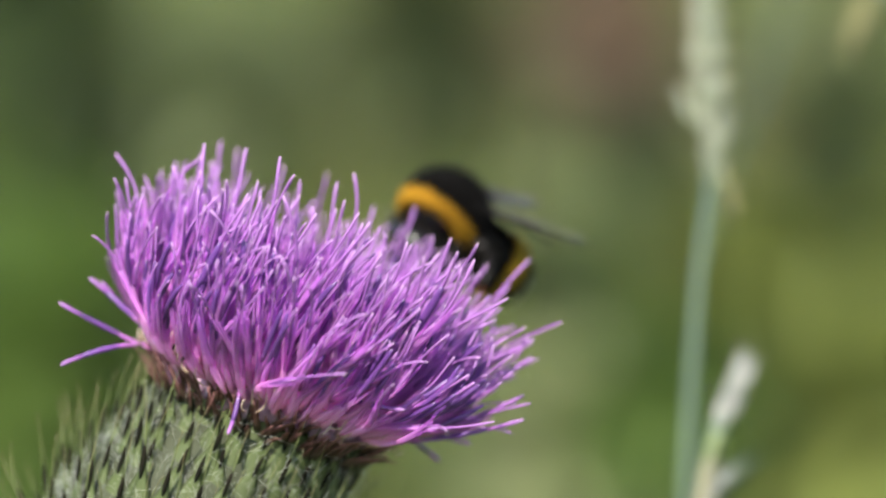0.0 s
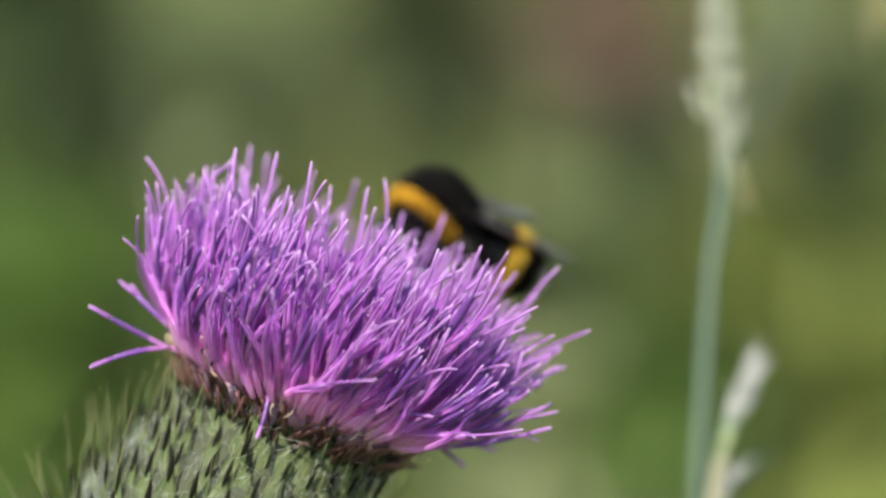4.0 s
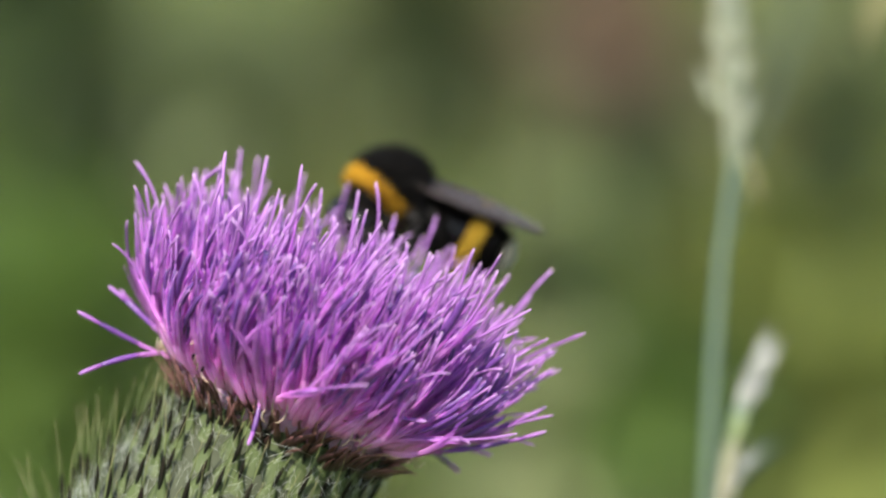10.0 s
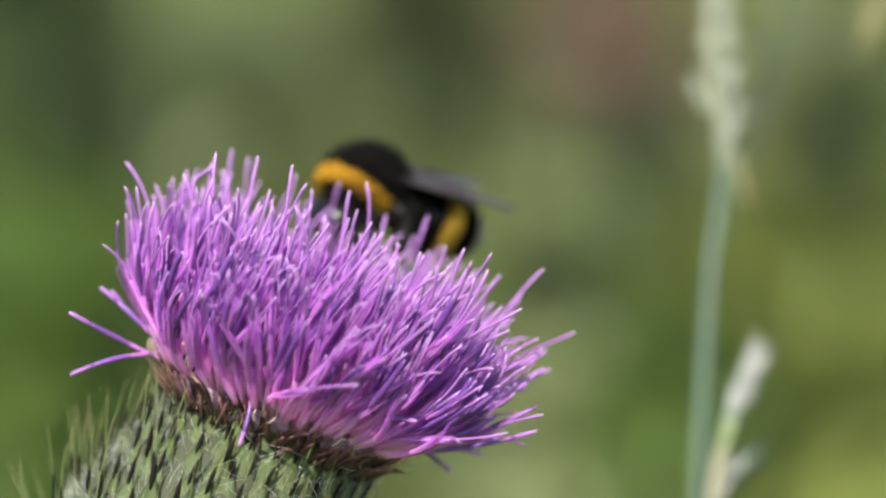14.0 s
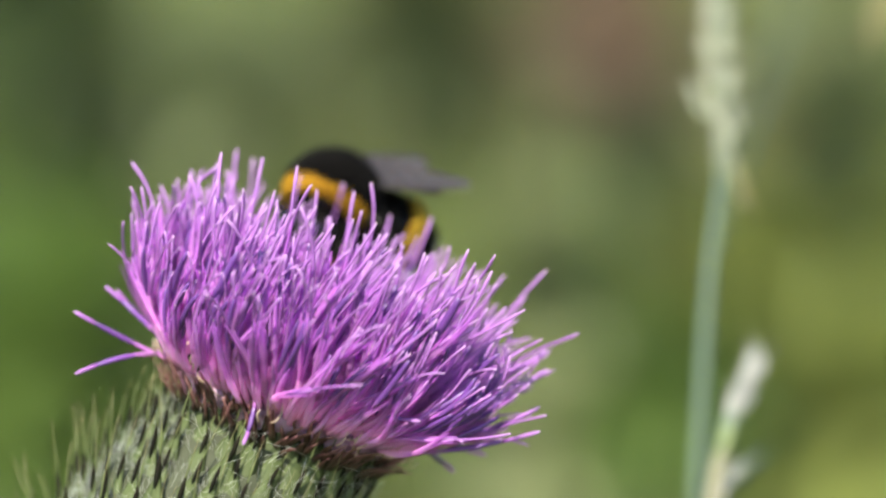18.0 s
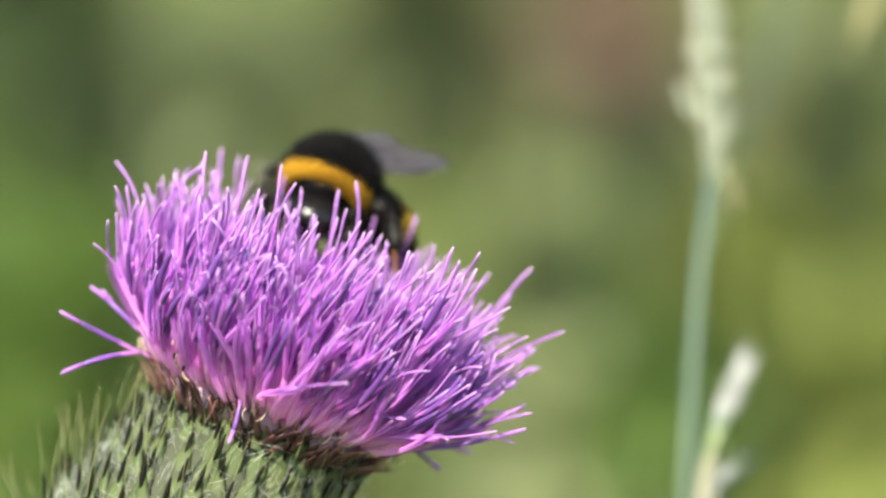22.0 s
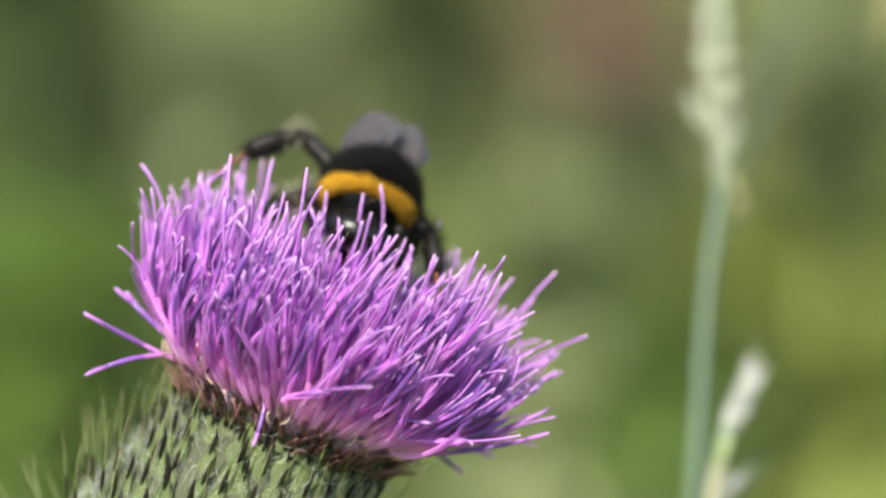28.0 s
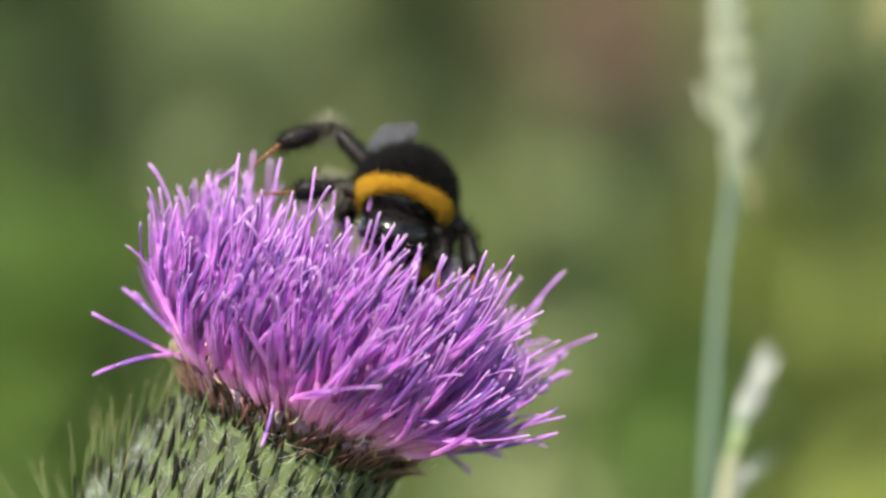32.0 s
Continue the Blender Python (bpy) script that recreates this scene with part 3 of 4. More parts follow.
def build_florets(foot, rnd):
    bends = (0.05, 0.35, 0.75, 1.1)
    kinds = 9
    mats = [COROLLA, ANTHER, STYLE, POLLEN]
    soups = {(b, k): floret_soup(bends[b], 100 + b * 20 + k, k != 4, k % 9 in (1, 4, 6, 8)) for b in range(4) for k in range(kinds)}
    shapes = {key: s.mesh("floret", mats) for key, s in soups.items()}
    total, rest = 470, Soup()
    up = Vector((0, 0, 1))
    for i in range(total):
        f = math.sqrt((i + 0.5) / total)
        w = i * 2.39996 + rnd.uniform(-0.15, 0.15)
        x, y = f * math.cos(w), f * math.sin(w)
        bowl = (10.0, 10.2, 11.7, 13.4, 13.4) if y > -0.10 else (12.3, 12.5, 13.3, 13.9, 14.0)
        length = float(np.interp(f, (0, 0.45, 0.62, 0.78, 1.0), bowl)) + rnd.gauss(0, 0.6) + min(4.2, rnd.expovariate(1 / 1.25)) + (max(0.0, x - 0.25) * 1.3 if f < 0.8 else -1.5 * max(0.0, x - 0.4)) + (0.4 if -0.15 < x < 0.6 and -0.75 < y < -0.10 else 0.0)
        a = float(np.interp(x, (-1, -0.7, 0, 0.6, 1), (-46, -29, -1, 31, 68))) + rnd.gauss(0, 5)
        e = float(np.interp(y, (-1, -0.6, 0, 1), (-58, -28, 0, 46))) + rnd.gauss(0, 4)
        if x > 0.55 and f > 0.85:
            a = min(70, a + rnd.uniform(-14, 6))
            length = min(length, 13.4)
        a = a * (1 - 0.36 * max(0.0, -y) * (1 - 0.9 * max(0.0, x))) - 6 * max(0.0, -y) * (1 - max(0.0, x))
        pale = rnd.random() < 0.82
        bend = 0.05 + (0.75 + 0.2 * max(0.0, -x)) * f ** 2.2 + rnd.gauss(0, 0.17)
        b = int(np.argmin([abs(bend - q) for q in bends]))
        key = (b, rnd.choice((0, 2, 3, 5, 7) if pale else (1, 4, 6, 8)))
        m = aim(Vector((0.7 + 9.2 * x, 9.2 * y, 0.8 - 1.2 * f * f)), fan(a, e), up + Vector((0.06, -0.1, 0)), rnd.gauss(0, 36 - 20 * f), length / 17.0)
        if y < -0.26:
            part("floret", shapes[key], None, foot).matrix_local = m
        else:
            m.translation = m.translation / MM
            rest.join(soups[key], m)
    # the outermost row, short and pale, packs the mouth of the head
    for i in range(150):
        w = 2 * math.pi * (i + rnd.uniform(-0.4, 0.4)) / 150
        x, y = math.cos(w), math.sin(w)
        a = float(np.interp(x, (-1, -0.7, 0, 0.6, 1), (-56, -38, 0, 36, 58))) + rnd.gauss(0, 3)
        a = a * (1 - 0.36 * max(0.0, -y) * (1 - 0.9 * max(0.0, x))) - 6 * max(0.0, -y) * (1 - max(0.0, x))
        e = float(np.interp(y, (-1, -0.6, 0, 1), (-62, -42, 0, 56))) + rnd.gauss(0, 3)
        key = (rnd.choice((2, 3, 3)), rnd.choice((0, 2, 3, 5, 7, 1, 4, 6, 8)))
        m = aim(Vector((0.9 + 9.7 * x, 9.7 * y, rnd.uniform(-0.3, 0.6))), fan(a, e), up + Vector((0.06, -0.1, 0)), rnd.gauss(0, 12), rnd.uniform(9.0, 13.5) / 17.0)
        if y < -0.1:
            part("floret", shapes[key], None, foot).matrix_local = m
        else:
            m.translation = m.translation / MM
            rest.join(soups[key], m)
    tagged(part("floret_mass", rest, mats, foot, "dense purple florets at the back of the head"), kind="stuff")
    # loose florets that stray from the tuft: base (mm), degrees right and away off the axis, bend, spin, length
    for k, (x, y, z, a, e, bend, spin, length) in enumerate(STRAYS):
        s = loose_floret(length, bend, 300 + k)
        way = Vector((math.sin(radians(a)), math.sin(radians(e)), math.cos(radians(a))))
        part("stray_floret", s, [COROLLA, ANTHER, STYLE], foot).matrix_local = aim(Vector((x, y, z)), way, up + Vector((0, -0.2, 0)), spin, 1.0)


STRAYS = [
    (-9.0, -2.2, 0.3, -112, -20, -0.45, 0, 7.4), (-8.8, -1.5, -0.3, -88, -5, 0.12, 0, 8.0), (-8.8, -1.0, 0.4, -66, 10, -0.2, 0, 7.2), (-8.9, 0.5, 0.6, -76, 5, 0.3, 0, 6.0),
    (-8.6, 0.5, 1.0, -42, 0, 0.1, 0, 9.8), (-1.9, -9.8, 1.4, 162, -10, 0.5, 90, 4.6), (4.8, -9.6, 2.6, 84, -25, 0.25, 20, 6.2), (3.6, -9.4, 5.2, 60, -30, -1.3, 20, 5.0),
    (8.8, -2.0, -0.6, 62, -5, 0.45, 10, 13.0), (8.8, -1.0, -0.4, 53, 0, 0.3, -10, 14.2), (8.8, -3.0, -0.7, 70, -10, 0.4, 15, 12.6), (11.0, 2.5, 0.8, 88, 8, 0.1, 0, 6.0),
    (11.0, 3.5, 0.3, 104, 8, -0.1, 0, 4.4), (8.4, 2.0, 0.0, 46, 8, 0.2, 0, 14.6),
]


# small black beetles at the rim of the tuft: mm right, beyond and up in the head's own space, degrees of turn
BEETLES = [(-7.4, -7.6, 1.2, 30), (-6.4, -8.3, 0.8, 75), (-1.2, -10.9, 1.5, 10), (7.2, -9.3, 1.0, 100)]


def build_beetle(x, y, z, turn):
    home = HEAD_POSE @ pose(x * MM, y * MM, z * MM, 90, 0, turn)
    root = tagged(new("tiny_beetle"), "tiny glossy black beetle at the base of the florets", "beetle", "beetles on the thistle")
    root.matrix_world = home
    for name, c, r in (("abdomen", (0, -0.08, 0), (0.15, 0.22, 0.11)), ("thorax", (0, 0.16, 0), (0.12, 0.09, 0.09)), ("head", (0, 0.27, -0.01), (0.07, 0.06, 0.06))):
        s = Soup()
        s.ball(c, r, 0, 6, 8)
        part(name, s, [BLACK], root)
    for sd in (-1, 1):
        for k in range(3):
            s = Soup()
            s.tube([Vector((0.08 * sd, 0.14 - 0.1 * k, -0.03)), Vector((0.2 * sd, 0.16 - 0.13 * k, 0.02)), Vector((0.27 * sd, 0.17 - 0.16 * k, -0.1))], [0.018, 0.016, 0.008], 4)
            part("leg", s, [LEG_MAT], root)
    return root, home


# ---- the bumblebee ----
def fur(soup, centre, r, count, length, thick, keep, rnd, lie=0.35, back=Vector((0, -1, 0)), turn=None, mat=0):
    """Hairs over an ellipsoid, where keep(unit normal place) holds, combed backwards."""
    turn = turn or Matrix.Identity(3)
    made = 0
    while made < count:
        d = Vector((rnd.gauss(0, 1), rnd.gauss(0, 1), rnd.gauss(0, 1))).normalized()
        if not keep(d):
            continue
        p = Vector((d.x * r[0], d.y * r[1], d.z * r[2]))
        nrm = Vector((d.x / r[0], d.y / r[1], d.z / r[2])).normalized()
        way = (nrm + back * lie + Vector((rnd.gauss(0, 0.18), rnd.gauss(0, 0.18), rnd.gauss(0, 0.18)))).normalized()
        soup.hair(Vector(centre) + turn @ p, turn @ way, length * rnd.uniform(0.65, 1.2), thick, mat, turn @ (back * (length * 0.12)))
        made += 1


def wing_soup(length, width, veins):
    """A thin wing with a rounded tip, root at the origin, along -y; and its veins."""
    s, v = Soup(), []
    n = 12

    def edge(t, o):
        lead = width * (0.10 + 0.30 * math.sin(math.pi * min(1, t * 0.9 + 0.05)))
        trail = width * (0.12 + 0.62 * math.sin(math.pi * min(1.0, t ** 1.3 * 0.93 + 0.03)))
        return lead if o > 0 else -trail
    k0 = 0
    for i in range(n + 1):
        t = i / n
        for o in (1, 0.5, 0, -0.5, -1):
            e = edge(t, o) * abs(o)
            for h in (0.015, -0.015):
                s.v.append(Vector((e, -length * t, h + 0.12 * math.sin(9 * t + 3 * o) * t)))
                s.a.append(t)
    for i in range(n):
        for j in range(4):
            q = k0 + i * 10 + j * 2
            s.f += [(q, q + 2, q + 12, q + 10), (q + 1, q + 11, q + 13, q + 3)]
            s.m += [0, 0]
        for q in (k0 + i * 10, k0 + i * 10 + 8):
            s.f.append((q, q + 10, q + 11, q + 1))
            s.m.append(0)
    if veins:
        for o, t1 in ((1.0, 0.95), (0.55, 0.9), (0.1, 0.8), (-0.45, 0.7)):
            pts = []
            for i in range(9):
                t = t1 * i / 8
                pts.append(Vector((edge(t, o) * abs(o), -length * t, 0.02 + 0.12 * math.sin(9 * t + 3 * o) * t)))
            v.append(Soup())
            v[-1].tube(pts, [0.11 - 0.008 * i for i in range(9)], 4)
        for t in (0.35, 0.5, 0.66):
            v.append(Soup())
            v[-1].tube([Vector((edge(t, 1) * 0.95, -length * t, 0.03)), Vector((0, -length * (t + 0.04), 0.03)), Vector((edge(t, -1) * 0.45, -length * (t + 0.02), 0.03))], [0.05, 0.05, 0.04], 4)
    return s, v


def leg(bee, side, root, ways, lengths, label, rnd, pale):
    """A leg of femur, tibia and tarsus with bristles. ways: the direction of each segment, for the side +x."""
    fl = lambda d: Vector((d[0] * side, d[1], d[2])).normalized()
    w = [fl(d) for d in ways]
    l = lengths
    s = Soup()
    p0 = Vector((0, 0, 0))
    p1 = p0 + w[0] * l[0]
    s.tube([p0, p0.lerp(p1, 0.3), p0.lerp(p1, 0.7), p1], [0.60, 0.84, 0.80, 0.56], 8)
    for k in range(760):
        q = rnd.random()
        a = p0.lerp(p1, q)
        s.hair(a, (Vector((rnd.gauss(0, 1), rnd.gauss(0, 1), rnd.gauss(0, 1))).normalized() + w[0] * 0.4).normalized(), rnd.uniform(1.3, 2.1) if q < 0.86 else rnd.uniform(1.5, 2.5), 0.022, 2 if pale and q > 0.86 else 1)
    ob = part("leg", s, [LEG_MAT, FUR_BLACK, FUR_PALE], bee, label)
    ob.location = Vector((root[0] * side, root[1], root[2])) * MM
    p2 = p1 + w[1] * l[1]
    t = Soup()
    t.tube([p1, p1.lerp(p2, 0.25), p1.lerp(p2, 0.75), p2], [0.54, 0.80, 0.98, 0.64], 8, 0, 0, 1, 0.7, w[1].orthogonal())
    for k in range(900):
        q = rnd.random()
        a = p1.lerp(p2, q)
        t.hair(a, (Vector((rnd.gauss(0, 1), rnd.gauss(0, 1), rnd.gauss(0, 1))).normalized() + w[1] * 0.5).normalized(), rnd.uniform(1.3, 2.1) if q > 0.22 else rnd.uniform(1.5, 2.5), 0.022, 1 if (pale and q < 0.22) else 2)
    part("tibia", t, [LEG_MAT, FUR_PALE, FUR_BLACK], ob)
    p3 = p2 + w[2] * l[2]
    u = Soup()
    for k in range(5):
        a, b = p2.lerp(p3, k / 5), p2.lerp(p3, (k + 0.92) / 5)
        u.tube([a, a.lerp(b, 0.7), b], [0.17 - 0.01 * k, 0.22 - 0.02 * k, 0.14 - 0.01 * k], 6)
    for sgn in (-1, 1):
        sd = w[2].orthogonal().normalized()
        u.tube([p3, p3 + w[2] * 0.3 + sd * 0.15 * sgn, p3 + w[2] * 0.4 + sd * 0.3 * sgn], [0.06, 0.05, 0.02], 4)
    for k in range(60):
        a = p2.lerp(p3, rnd.random())
        u.hair(a, (Vector((rnd.gauss(0, 1), rnd.gauss(0, 1), rnd.gauss(0, 1))).normalized() + w[2] * 0.8).normalized(), rnd.uniform(0.25, 0.5), 0.02, 1)
    part("tarsus", u, [TARSUS, FUR_BLACK], ob, "rusty brown foot")
    return ob


def build_bee():
    rnd = random.Random(77)
    bee = tagged(new("bumblebee"), "black furry bumblebee with golden yellow bands on a thistle", "bee")
    # thorax: black, with the golden collar in front
    tr = (3.45, 3.3, 2.95)
    s = Soup()
    s.ball((0, 0, 0), tr, 0, 14, 22)
    fur(s, (0, 0, 0), tr, 9500, 1.75, 0.023, lambda d: d.y < 0.14 + 0.06 * d.z, rnd, 0.25, mat=1)
    fur(s, (0, 0, 0), tr, 1500, 0.6, 0.032, lambda d: d.y > 0.44, rnd, -0.1, mat=1)
    part("thorax", s, [BLACK, FUR_BLACK], bee, "thick black fur")
    s = Soup()
    fur(s, (0, 0, 0), tr, 9000, 1.4, 0.03, lambda d: 0.17 + 0.06 * d.z + rnd.uniform(-0.08, 0.08) < d.y < 0.45 + rnd.uniform(-0.08, 0.08) and d.z > -0.5, rnd, 0.05)
    part("collar", s, [FUR_YELLOW], bee, "golden yellow fur collar")
    # head bowed down between the fore legs
    hd = Soup()
    hc = Vector((0, 3.7, -0.3))
    turn = Euler((radians(-38), 0, 0)).to_matrix()
    hd.ball(hc, (3.3, 2.1, 3.2), 0, 14, 22, turn)
    fur(hd, hc, (3.3, 2.1, 3.2), 420, 0.55, 0.035, lambda d: d.z > 0.55 or d.y < -0.2, rnd, 0.1, Vector((0, 0, 1)), turn, 1)
    for k in range(130):
        d = Vector((rnd.gauss(0, 1), abs(rnd.gauss(0, 1)), rnd.gauss(0, 0.8))).normalized()
        hd.ball(hc + turn @ Vector((d.x * 3.31, d.y * 2.11, d.z * 3.21)), (0.045, 0.045, 0.045), 2, 3, 4)
    head = part("head", hd, [BLACK, FUR_BLACK, POLLEN], bee, "glossy black face dusted with pollen")
    for sd in (-1, 1):
        e = Soup()
        e.ball(hc + turn @ Vector((2.72 * sd, 0.5, 0.2)), (0.62, 0.95, 1.6), 0, 10, 14, turn)
        part("eye", e, [EYE_MAT], head)
        a = Soup()
        q0 = hc + turn @ Vector((0.5 * sd, 1.85, 0.5))
        q1 = q0 + Vector((1.0 * sd, 1.1, 0.3))
        a.tube([q0, q0.lerp(q1, 0.5), q1], [0.14, 0.13, 0.12], 6)
        a.tube([q1, q1 + Vector((0.7 * sd, 1.0, -0.8)), q1 + Vector((0.9 * sd, 1.6, -2.0))], [0.14, 0.16, 0.12], 6)
        part("antenna", a, [LEG_MAT], head)
    pr = Soup()
    q = hc + turn @ Vector((0, 0.5, -2.1))
    pr.tube([q, q + Vector((0, 0.4, -1.6)), q + Vector((0, 0.2, -3.6))], [0.36, 0.24, 0.10], 6)
    part("proboscis", pr, [LEG_MAT], head)
    # abdomen hinged at the waist, banded
    ar = (3.0, 4.8, 2.8)
    ac = Vector((0, -5.9, -0.2))
    ab = Soup()
    ab.ball(ac, ar, 0, 16, 24)
    fur(ab, ac, ar, 3500, 0.85, 0.032, lambda d: d.y > -0.06, rnd, 0.4, mat=1)
    fur(ab, ac, ar, 3500, 0.85, 0.032, lambda d: -0.86 < d.y < -0.30, rnd, 0.5, mat=1)
    body = part("abdomen", ab, [BLACK, FUR_BLACK], bee, "black abdomen with a yellow band and whitish tail")
    body.location = Vector((0, -1.4, -2.1)) * MM
    s = Soup()
    fur(s, ac, ar, 6000, 1.0, 0.034, lambda d: -0.33 < d.y < -0.06 and d.z > -0.75, rnd, 0.45)
    part("yellow_band", s, [FUR_BAND], body, "lemon yellow fur band")
    s = Soup()
    fur(s, ac, ar, 2000, 0.85, 0.04, lambda d: d.y < -0.85, rnd, 0.6)
    part("tail", s, [FUR_WHITE], body, "off-white tail fur")
    # wings folded back, a pair on each side
    wings = []
    for sd in (-1, 1):
        for length, width, root, spread, lift in ((15.0, 4.8, (2.0, -1.2, 2.0), 0, 0), (10.5, 3.6, (2.1, -2.1, 1.7), 8, -5)):
            w, v = wing_soup(length, width, True)
            for so in (w, *v):
                so.v = [Vector((p.x * sd, p.y, p.z)) for p in so.v]
            ob = part("wing", w, [WING], bee, "smoky translucent wing")
            ob.location = Vector((root[0] * sd, root[1], root[2])) * MM
            wings.append((ob, sd, spread, lift))
            for q in v:
                part("vein", q, [VEIN], ob)
    # legs: hind, middle, fore on each side
    legs = {}
    for sd in (-1, 1):
        legs["hind", sd] = leg(bee, sd, (2.4, -2.0, -1.4), ((0.6, -0.3, -0.6), (0.3, 0.3, -0.9), (0.2, 0.3, -0.9)), (3.2, 3.6, 3.0), "black bristly hind leg", rnd, sd > 0)
        reach = ((0.72, -0.62, 0.1), (0.80, 0.50, 0.1), (0.60, 0.75, 0.1)) if sd > 0 else ((0.75, 0.25, -0.1), (0.35, 0.92, 0.0), (0.3, 0.95, 0.1))
        legs["middle", sd] = leg(bee, sd, (2.9, -1.7 if sd > 0 else 0.2, -0.8), reach, (6.0, 5.4, 3.6) if sd > 0 else (3.4, 4.2, 3.6), "black bristly middle leg with rusty foot", rnd, sd > 0)
        legs["fore", sd] = leg(bee, sd, (2.6, 1.0, -0.6), ((0.9, -0.1, 0.1), (0.85, 0.5, 0.1), (0.9, 0.35, 0.1)), (3.5, 4.0, 3.4) if sd > 0 else (2.6, 3.0, 3.0), "black bristly fore leg", rnd, sd > 0)
    bee.scale = (0.85, 0.85, 0.85)
    return bee, body, wings, legs


# ---- grasses beside the thistle ----
def spikelet(length, seed):
    rnd = random.Random(seed)
    s = Soup()
    for k, (o, sc) in enumerate(((0, 1.0), (-0.13, 0.85), (0.13, 0.8))):
        w = Vector((o, rnd.uniform(-0.1, 0.1), 1)).normalized()
        pts = [w * (length * sc * q) for q in (0, 0.2, 0.5, 0.8, 1.0)]
        s.tube(pts, [0.10, 0.23, 0.26, 0.17, 0.03], 6, 0, 0, 1, 0.6, (0, 1, 0))
        s.tube([pts[-1], pts[-1] + w * 1.2], [0.05, 0.015], 3)
    return s


def culm(name, label, base, points, radii, heads, size, mat, seed, extra=()):
    """A flowering grass stem through points (u, v in mm in the plane of focus), at base mm beyond it, standing on the ground.
    heads: where its spikes run (from, to, number, spread in degrees); extra: single spikelets (u, v, turn, size)."""
    rnd = random.Random(seed)
    pts = [at(u, v, base) for u, v in points]
    low = pts[0]
    origin = Vector((low.x, low.y, 0))
    root = new(name)
    root.location = origin
    s = Soup()
    way = [Vector((low.x - 0.004, low.y, -0.06)), Vector((low.x - 0.003, low.y, low.z * 0.5)), low + Vector((-0.001, 0, -0.02))] + pts
    s.tube([(p - origin) / MM for p in way], [radii[0] * 1.3, radii[0] * 1.2, radii[0]] + list(radii), 8, 0)
    part("stem", s, [CULM], root, "bluish green smooth stem")
    shapes = [spikelet(size, seed * 10 + k).mesh("spikelet", [mat]) for k in range(5)]
    for a, b, num, spread in heads:
        hp = [at(u, v, base) for u, v in (a, b)]
        ax = (hp[1] - hp[0]).normalized()
        turn = ax.to_track_quat("Z", "Y").to_matrix().to_4x4()
        for k in range(num):
            t = (k + 0.5) / num
            ob = part("spikelet", rnd.choice(shapes), None, root)
            ob.matrix_local = Matrix.Translation(hp[0].lerp(hp[1], t) - origin) @ turn @ pose(0, 0, 0, 0, 0, k * 137.5 + rnd.uniform(-25, 25)) @ pose(0.35 * MM, 0, 0, 0, spread * rnd.uniform(0.3, 1.6), 0) @ Matrix.Scale((1.0 - 0.4 * max(0.0, t - 0.6)) * rnd.uniform(0.75, 1.2), 4)
    for u, v, ry, sc in extra:
        ob = part("spikelet", rnd.choice(shapes), None, root)
        ob.matrix_local = Matrix.Translation(at(u, v, base) - origin) @ pose(0, 0, 0, 0, ry, 0) @ Matrix.Scale(sc, 4)
    return tagged(root, label, "grass")


